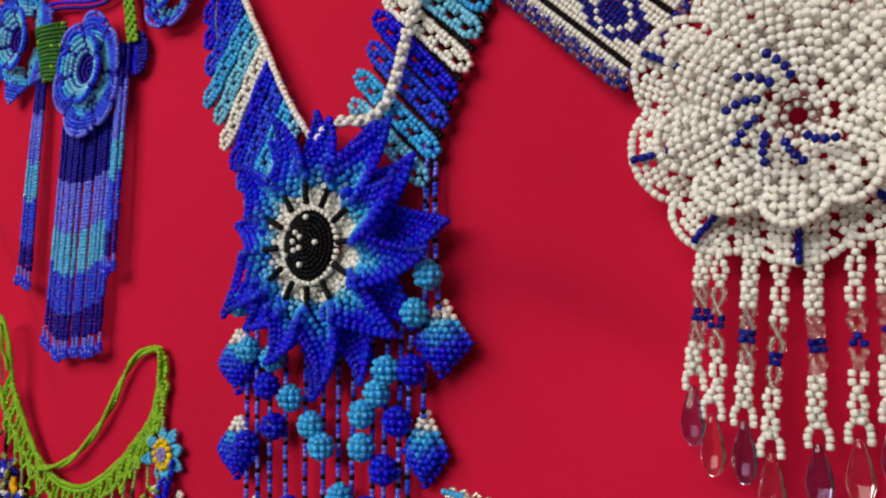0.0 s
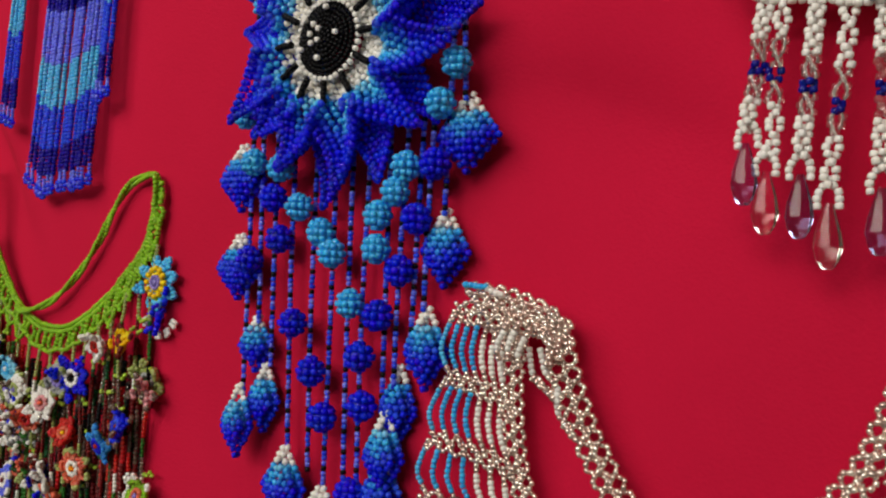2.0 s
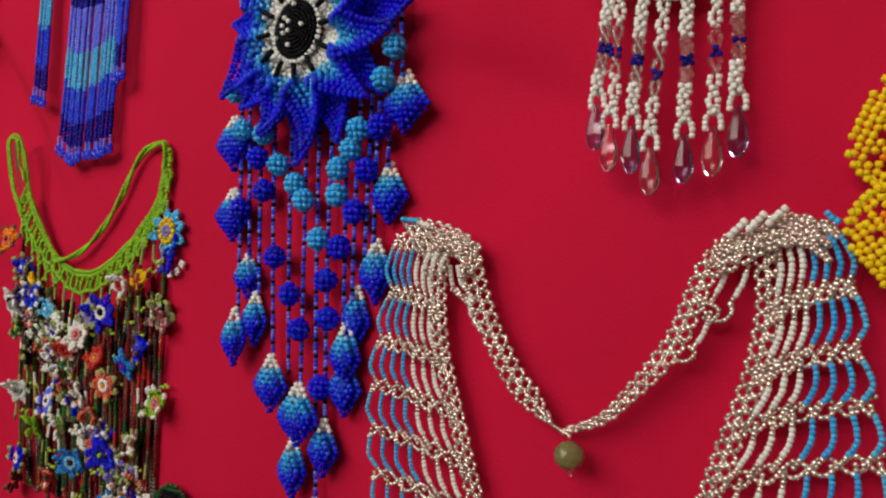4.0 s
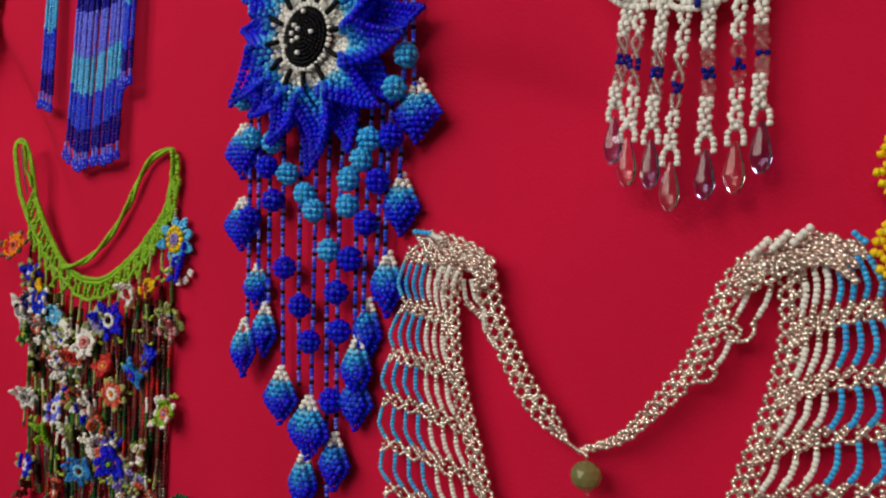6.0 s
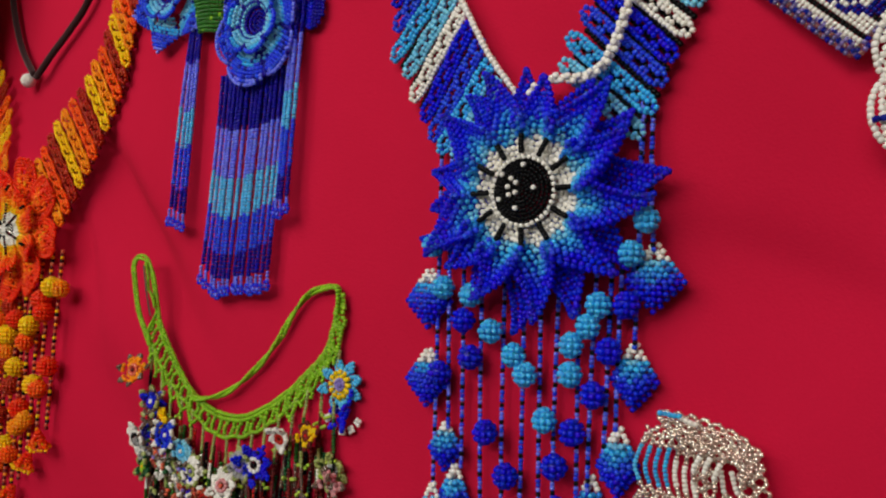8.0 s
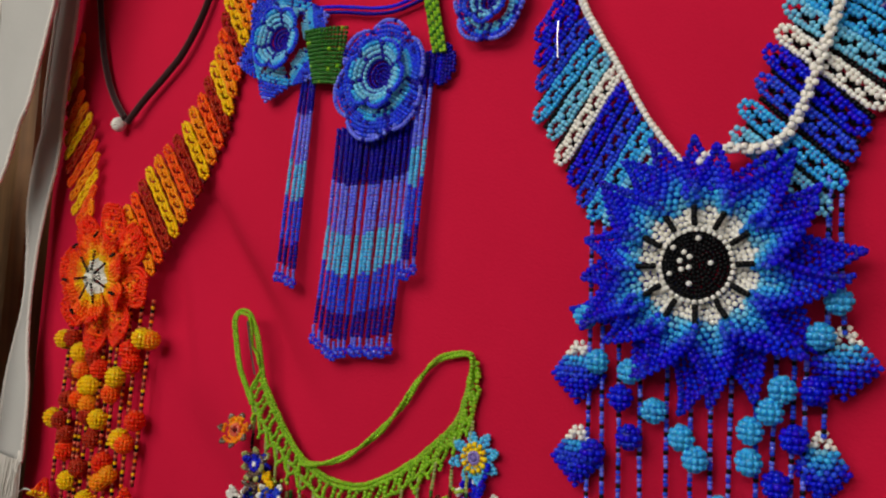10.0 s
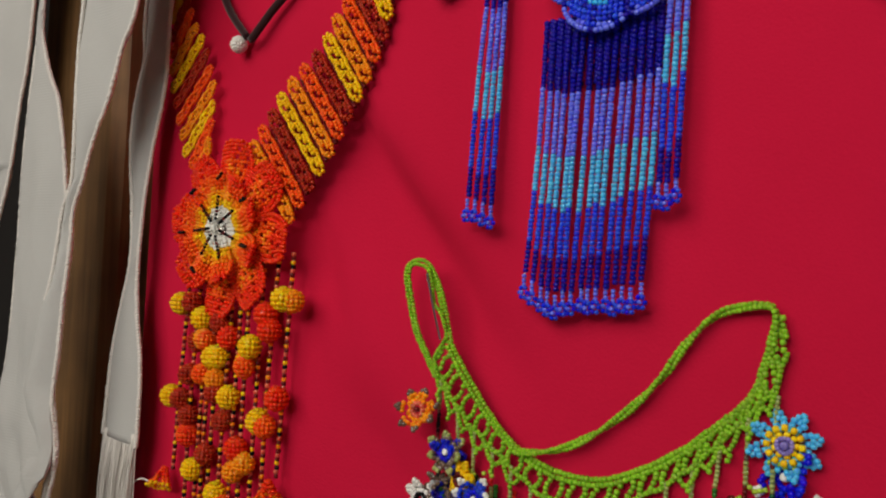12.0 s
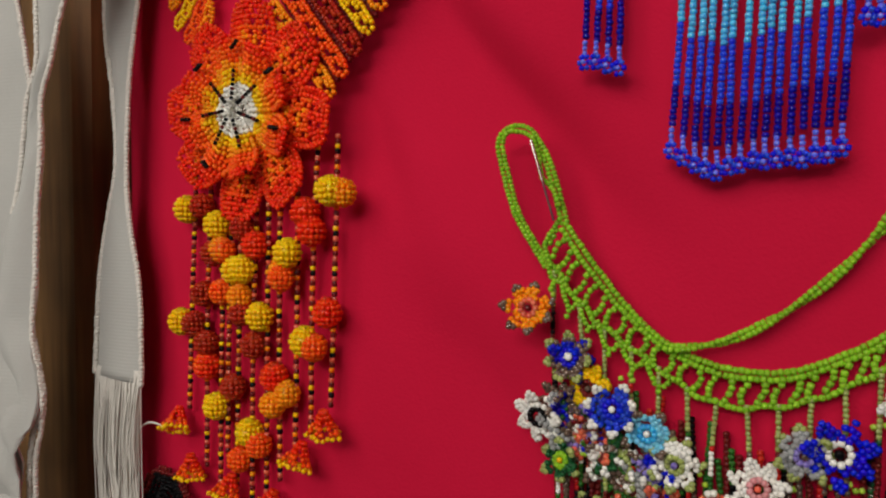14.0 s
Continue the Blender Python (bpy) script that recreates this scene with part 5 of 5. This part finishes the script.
    bloom(-0.0992, 1.4145, "turq", "lemon", "lilac", 1.12, 8, 0.0042, 0.0)
    bag = Bag()
    for k in range(12):
        w = math.pi * k / 6
        bag.bead(at(-0.0992 + 0.0024 * math.cos(w), 1.4145 + 0.0024 * math.sin(w), 0.0060), (-math.sin(w), 0, math.cos(w)), "lilac", 0.0009)
        bag.bead(at(-0.0992 + 0.0055 * math.cos(w), 1.4145 + 0.0058 * math.sin(w), 0.0058), (-math.sin(w), 0, math.cos(w)), "lemon", 0.00125)
    bag.build("flower_ring", made[-1][1], "yellow and lilac bead rings")
    for x, z, outer, ring, heart, size in (
            (-0.2462, 1.4080, "amber", "coral", "maroon", 1.05), (-0.2320, 1.3915, "smoke", "royal", "white", 1.0), (-0.2320, 1.3910, "royal", "white", "black", 0.9),
            (-0.2250, 1.3815, "yellow", "maroon", "smoke", 0.95), (-0.2160, 1.3760, "blue", "royal", "white", 1.0), (-0.2050, 1.3690, "aqua", "teal", "white", 0.95),
            (-0.1960, 1.3600, "white", "sand", "lilac", 1.0), (-0.2435, 1.3700, "white", "black", "maroon", 1.1), (-0.2345, 1.3560, "pine", "green", "yellow", 0.85),
            (-0.1490, 1.3705, "royal", "white", "black", 1.2), (-0.1709, 1.3567, "ivory", "pink", "coral", 1.0), (-0.1840, 1.3480, "coral", "red", "maroon", 0.9),
            (-0.2017, 1.3163, "peri", "white", "maroon", 1.05), (-0.1692, 1.3204, "white", "black", "grey", 1.05), (-0.2343, 1.3188, "white", "grey", "smoke", 1.0),
            (-0.1283, 1.3443, "azure", "royal", "red", 0.95), (-0.1128, 1.3543, "royal", "blue", "maroon", 0.95), (-0.1007, 1.3277, "green", "coral", "lilac", 0.9),
            (-0.1003, 1.3700, "pink", "smoke", "maroon", 0.9), (-0.1421, 1.3326, "coral", "white", "amber", 1.05), (-0.1729, 1.2864, "azure", "aqua", "maroon", 1.1),
            (-0.1429, 1.2959, "royal", "indigo", "green", 1.15), (-0.1142, 1.3895, "yellow", "maroon", "red", 0.75), (-0.1325, 1.3858, "white", "red", "maroon", 0.75),
            (-0.1581, 1.3690, "grey", "lilac", "smoke", 0.95), (-0.2125, 1.3005, "green", "black", "sand", 0.9), (-0.2230, 1.3400, "black", "maroon", "white", 0.85),
            (-0.1860, 1.3050, "sand", "green", "lilac", 0.85), (-0.1180, 1.3050, "white", "pink", "yellow", 0.9), (-0.2270, 1.2800, "royal", "white", "black", 1.0),
            (-0.2000, 1.2700, "coral", "white", "pine", 0.95), (-0.1330, 1.2700, "white", "azure", "royal", 0.95), (-0.1560, 1.3450, "red", "coral", "yellow", 0.8)):
        bloom(x, z, outer, ring, heart, size * 0.84, 6 if size < 0.9 else 7, 0.0060 + dice.uniform(0, 0.0035), 0.5 if z > 1.35 else 0.9)
    # a second tier of flowers half hidden behind, darker colours standing in for shade
    dark = ("maroon", "forest", "smoke", "coral", "grey", "indigo", "pine", "lilac", "ivory", "coral", "royal", "sand")
    for k in range(72):
        x = -0.238 + 0.136 * ((k * 0.618) % 1)
        z = 1.262 + 0.115 * ((k * 0.381) % 1) + 0.5 * (x + 0.17) ** 2
        bloom(x, z, dark[(k * 5) % 12], dark[(k * 7 + 3) % 12], dark[(k * 11 + 1) % 12], dice.uniform(0.75, 1.1), 6, 0.0034)
    return t


green_necklace()

# ---- orange flower necklace ----


def orange_necklace():
    t = thing("beaded_necklace", -0.38, 1.487, "orange and yellow beaded flower necklace with hanging pompom strands", "necklace", "beaded necklaces on the cloth")
    say = dict(rust="deep red", yellow="yellow", amber="amber", orange="orange", maroon="dark red", scarlet="red")
    cycle = ("amber", "orange", "rust", "yellow")
    # right wing, from the flower upwards: tips and inner ends lie on two smooth lines
    tips = [at(-0.3367, 1.4911, 0), at(-0.3152, 1.5173, 0), at(-0.2968, 1.5446, 0), at(-0.2808, 1.5728, 0), at(-0.2757, 1.5954, 0), at(-0.268, 1.63, 0), at(-0.262, 1.665, 0)]
    ins = [at(-0.3696, 1.5325, 0), at(-0.3459, 1.5586, 0), at(-0.3198, 1.5797, 0), at(-0.2991, 1.6099, 0), at(-0.2922, 1.6296, 0), at(-0.287, 1.665, 0), at(-0.283, 1.70, 0)]
    n = 20
    tw, iw = spline(tips, 0.0005), spline(ins, 0.0005)

    def spot(way, pts, k):
        """The k-th strip's end, strips being about 1 cm apart."""
        return way[min(len(way) - 1, int(k * 0.0100 / 0.0005))]

    for k in range(n):
        key = cycle[k % 4]
        a = spot(tw, tips, k * 1.03)
        b = spot(iw, ins, k * 1.03)
        bag = Bag()
        b = b + (b - a).normalized() * 0.0025
        strip(bag, (a.x, a.z), (b.x, b.z), key, d=0.004, r=0.00116, half=0.0031)
        line(bag, [a.lerp(b, 0.04) + Vector((0, -0.0016, 0)), b + Vector((0, -0.0016, 0))], "maroon", 0.0013)
        p, q = spot(tw, tips, k * 1.03 + 0.5), spot(iw, ins, k * 1.03 + 0.5)
        line(bag, [p.lerp(q, 0.06) + Vector((0, -0.0020, 0)), p.lerp(q, 0.97) + Vector((0, -0.0020, 0))], "maroon", 0.0012)
        tagged(bag.build("feather_strip", t, say[key] + " netted bead strip"), kind="stuff")
    # left wing, narrower because it turns away round the folds of cloth
    ltips = spline([at(-0.4115, 1.5239, 0), at(-0.425, 1.5244, 0), at(-0.4335, 1.5431, 0), at(-0.4407, 1.5603, 0), at(-0.446, 1.5814, 0), at(-0.4475, 1.62, 0), at(-0.447, 1.67, 0)], 0.0005)
    lins = spline([at(-0.4035, 1.5378, 0), at(-0.401, 1.5560, 0), at(-0.4021, 1.5717, 0), at(-0.4090, 1.5900, 0), at(-0.4224, 1.6094, 0), at(-0.4302, 1.630, 0), at(-0.433, 1.68, 0)], 0.0005)
    lefts = ("amber", "orange", "yellow", "amber", "orange", "rust", "yellow", "amber", "orange", "rust", "yellow", "amber", "orange")
    for k, key in enumerate(lefts):
        a = ltips[min(len(ltips) - 1, int(k * 0.0105 / 0.0005))]
        b = lins[min(len(lins) - 1, int(k * 0.0105 / 0.0005))]
        bag = Bag()
        strip(bag, (a.x, a.z), (b.x, b.z), key, d=0.004, r=0.00102, tilt=0.002, half=0.0026)
        tagged(bag.build("feather_strip", t, say[key] + " netted bead strip"), kind="stuff")
    # flower
    c = (-0.3820, 1.4870)
    bag = Bag()
    rings(bag, c, 0.011, 0.0075, "white", -0.002)
    body = bag.build("flower", t, "orange flower with a white and clear centre")
    bm = bmesh.new()
    bmesh.ops.create_icosphere(bm, subdivisions=2, radius=0.0042)
    for v in bm.verts:
        v.co = at(c[0] + v.co.x, c[1] + v.co.z, 0.0118 - v.co.y * 0.5)
    mesh_part("centre_stone", bm, "crystal", body, "clear faceted centre stone", smooth=False)
    for layer in (0, 1):
        for i in range(8):
            bag = Bag()
            w = 2 * math.pi * (i + 0.35 + 0.5 * layer) / 8 + dice.uniform(-0.05, 0.05)
            if layer:
                petal(bag, c, 0.0060 + dice.uniform(0, 0.002), w, 0.011, 0.0465 * dice.uniform(0.94, 1.03), 0.0114, lambda s, u: "amber" if s < 0.2 or (s < 0.7 and abs(u) < 0.55 and dice.random() < 0.25) else "orange" if s < 0.72 and abs(u) < 0.7 else "scarlet", "round",
                      rise=0.003, curl=dice.uniform(-0.003, 0.001), fold=-0.003, r=0.00118, rim=True, holes=True, twist=dice.uniform(-0.002, 0.002))
            else:
                petal(bag, c, 0.0105 + dice.uniform(0, 0.002), w, 0.0062, 0.0310 * dice.uniform(0.92, 1.06), 0.0072,
                      lambda s, u: "white" if s < 0.22 else "yellow" if s + 0.16 * abs(u) < 0.48 else "amber" if s + 0.1 * abs(u) < 0.62 else "orange" if s < 0.86 else "scarlet", "round",
                      rise=0.005, curl=dice.uniform(-0.002, 0.003), fold=-0.0040, r=0.00116, rim=True, twist=dice.uniform(-0.002, 0.002))
            bag.build("petal", body, "netted petal fading from white and yellow to orange" if not layer else "netted orange petal")
    for i in range(7):
        bag = Bag()
        w = 2 * math.pi * (i + 0.6) / 7
        for k in range(7):
            rr = 0.0050 + 0.0019 * k
            bag.bead(at(c[0] + rr * math.cos(w), c[1] + rr * math.sin(w), 0.0165), (math.cos(w), 0, math.sin(w)), "maroon" if k % 3 == 2 else "black", 0.0009)
        for e in range(6):
            bag.bead(at(c[0] + (0.026 + 0.0014 * (e % 2)) * math.cos(w) + 0.0012 * (e // 2 - 1), c[1] + (0.026 + 0.0012 * (e // 2)) * math.sin(w), 0.0175), (1, 0, 0.3), "black", 0.0009)
        bag.build("spoke", body, "black bead spoke")
    # strands: x at the top and bottom, bottom z
    made = []
    for x0, x1, z1 in ((-0.3347, -0.3388, 1.362), (-0.3452, -0.3495, 1.347), (-0.3560, -0.3585, 1.335), (-0.3656, -0.3670, 1.325), (-0.3720, -0.3755, 1.30), (-0.3787, -0.3840, 1.305), (-0.3930, -0.3985, 1.335),
                       (-0.3880, -0.3935, 1.31), (-0.3975, -0.4035, 1.312), (-0.4075, -0.4120, 1.325), (-0.4172, -0.4231, 1.352)):
        bag = Bag()
        off = dice.randrange(6)
        line(bag, [at(x0, 1.474, 0.003), at((x0 + x1) / 2 + dice.uniform(-.001, .001), (1.474 + z1) / 2, 0.0042), at(x1, z1, 0.004)],
             lambda i, m: ("maroon", "coral", "maroon", "yellow", "black", "coral", "maroon", "amber")[(i + off) % 8], 0.00130, 0.0021)
        made.append((x1, bag.string("strand", t, "strand of dark red, coral and yellow beads")))

    def near(x):
        return min(made, key=lambda q: abs(q[0] - x))[1]

    for key, spots in (("yellow", ((-0.3345, 1.4514), (-0.3868, 1.4185), (-0.4169, 1.4461), (-0.3978, 1.4388), (-0.3575, 1.4259), (-0.3819, 1.419), (-0.4216, 1.3939), (-0.3722, 1.3986), (-0.3485, 1.3893), (-0.3991, 1.3565), (-0.3789, 1.3469))),
                       ("orange", ((-0.3940, 1.4274), (-0.3955, 1.4085), (-0.361, 1.4153), (-0.4056, 1.3748), (-0.3851, 1.3339), (-0.3435, 1.3870), (-0.3735, 1.3420))),
                       ("amber", ((-0.3300, 1.4505), (-0.3990, 1.4268), (-0.3607, 1.3656), (-0.3690, 1.3600), (-0.3880, 1.4060), (-0.3630, 1.4180))),
                       ("scarlet", ((-0.3385, 1.4014), (-0.3680, 1.3722), (-0.3500, 1.4430), (-0.3465, 1.4350), (-0.4085, 1.3736), (-0.3782, 1.4290))),
                       ("rust", ((-0.4110, 1.4465), (-0.4170, 1.3925), (-0.3870, 1.3990), (-0.3925, 1.3655), (-0.3800, 1.3850), (-0.4108, 1.4065), (-0.4042, 1.4250), (-0.3858, 1.4365), (-0.4092, 1.3840)))):
        for x, z in spots:
            bag = Bag()
            rad = 0.0054 if key in ("yellow", "scarlet") else 0.0049
            near_cloth = key in ("yellow", "orange") and x < -0.365
            ball(bag, at(x - 0.0040 * near_cloth, z - 0.0008 * near_cloth, 0.0060 if near_cloth else 0.0090 if key in ("yellow", "orange") else 0.0062), rad, key, 0.00118)
            pom = bag.build("bead_pompom", near(x), dict(say, orange="bright orange")[key] + " ribbed bead ball")
    for x, z in ((-0.4270, 1.3446), (-0.3388, 1.3531), (-0.4179, 1.3233), (-0.3527, 1.3381), (-0.3943, 1.3179), (-0.3700, 1.3150)):
        bag = Bag()
        lean = Matrix.Rotation(dice.uniform(-0.6, 0.6), 3, "Y") @ Matrix.Rotation(dice.uniform(-0.5, 0.2), 3, "X")
        for k in range(6):
            m = 8 + 2 * k
            for e in range(m):
                w = 2 * math.pi * e / m
                rr = (0.0014 + 0.00105 * k) * (1 + 0.04 * k * math.cos(5 * w))
                if k in (2, 3, 4) and (e + k) % 3 == 0:
                    continue
                p = lean @ Vector((rr * math.cos(w), rr * math.sin(w) * 0.8, 0.006 - 0.0020 * k))
                bag.bead(at(x, z + 0.002, 0.0085) + p, lean @ Vector((-math.sin(w), 0, 0.4)), "scarlet" if k < 3 else "orange" if k < 5 else "yellow", 0.00105)
        bag.build("bell_flower", near(x), "small orange bell flower with yellow rim")
    return t


orange_necklace()

# ---- black velvet cord with a white bead ball ----


def cord_choker():
    t = thing("cord_choker", -0.374, 1.588, "black velvet cord choker with one white bead-covered ball", "necklace")
    bm = bmesh.new()
    tube(bm, spline([at(-0.4250, 1.70, .004), at(-0.4119, 1.6509, .005), at(-0.4030, 1.626, .005), at(-0.3926, 1.6077, .005), at(-0.3760, 1.5905, .006)], 0.002), 0.0021, 8)
    mesh_part("cord", bm, "velvet", t)
    bm = bmesh.new()
    tube(bm, spline([at(-0.3735, 1.5885, .006), at(-0.3680, 1.5930, .006), at(-0.3576, 1.603, .005), at(-0.3390, 1.6160, .005), at(-0.3216, 1.631, .005), at(-0.305, 1.66, .004), at(-0.295, 1.70, .004)], 0.002), 0.0021, 8)
    mesh_part("cord", bm, "velvet", t)
    bag = Bag()
    ball(bag, at(-0.3825, 1.5877, 0.0062), 0.0040, "ivory", 0.00078)
    bag.build("bead_ball", t, "ball of tiny ivory beads")


cord_choker()

# ---- yellow flower necklace at the far side of the silver collar ----


def yellow_flower():
    t = thing("beaded_necklace", 0.2385, 1.4285, "yellow and orange netted bead flower with dark green leaves", "necklace", "beaded necklaces on the cloth")
    c = (0.2480, 1.4330)
    bag = Bag()
    rings(bag, c, 0.012, 0.006, "maroon", 0.002)
    body = bag.build("flower", t, "yellow-edged orange bead flower")
    for i in range(6):
        bag = Bag()
        w = 2 * math.pi * (i + 0.5) / 6 + 0.12
        petal(bag, c, 0.0060 + 0.0016 * (i % 2), w, 0.008, 0.0400 + 0.003 * (i % 2), 0.0152, lambda s, u: "lemon" if s > 0.78 or abs(u) > 0.70 or (s > 0.66 and dice.random() < 0.6) else "amber" if s > 0.52 else "orange" if s > 0.30 else "scarlet", "round",
              rise=0.004, curl=-0.001, fold=-0.003, r=0.00122, holes=True, rim=True)
        bag.build("petal", body)
    for i in range(6):
        bag = Bag()
        w = 2 * math.pi * i / 6 + 0.12
        petal(bag, c, 0.0125, w, 0.005, 0.0200, 0.0085, lambda s, u: "lemon" if max(s, abs(u)) > 0.80 else "amber", "round", rise=0.003, r=0.00122, holes=True)
        bag.build("petal", body)
    for w in (1.05, 1.9):
        bag = Bag()
        petal(bag, (0.246, 1.462), 0.004, w, 0.004, 0.036, 0.011, lambda s, u: "yellow" if dice.random() < 0.06 else "pine", "round", rise=0.003)
        bag.build("leaf", t, "dark green bead leaf")
    bag = Bag()
    for k in range(5):
        line(bag, [at(0.236 + 0.007 * k, 1.405, .004), at(0.236 + 0.007 * k, 1.30 - 0.01 * (k % 2), .004)], lambda i, m: ("amber", "maroon", "yellow")[i % 3])
    bag.build("strand", t, "yellow and dark red bead strand")


yellow_flower()


def dark_flower(x, z, edge, label):
    t = thing("beaded_necklace", x, z, label, "necklace", "beaded necklaces on the cloth")
    bag = Bag()
    rings(bag, (x, z), 0.006, 0.006, "black", 0.002)
    body = bag.build("flower", t)
    for i in range(6):
        bag = Bag()
        petal(bag, (x, z), 0.004, math.pi * (i + 0.5) / 3, 0.005, 0.016, 0.0075, lambda s, u: edge if s > 0.6 else "black", "round", rise=0.002)
        bag.build("petal", body)


dark_flower(-0.0880, 1.2730, "pine", "dark green and black bead flower below the green fringe")
dark_flower(-0.4380, 1.3060, "maroon", "dark red and black bead flower beside the sash fringe")
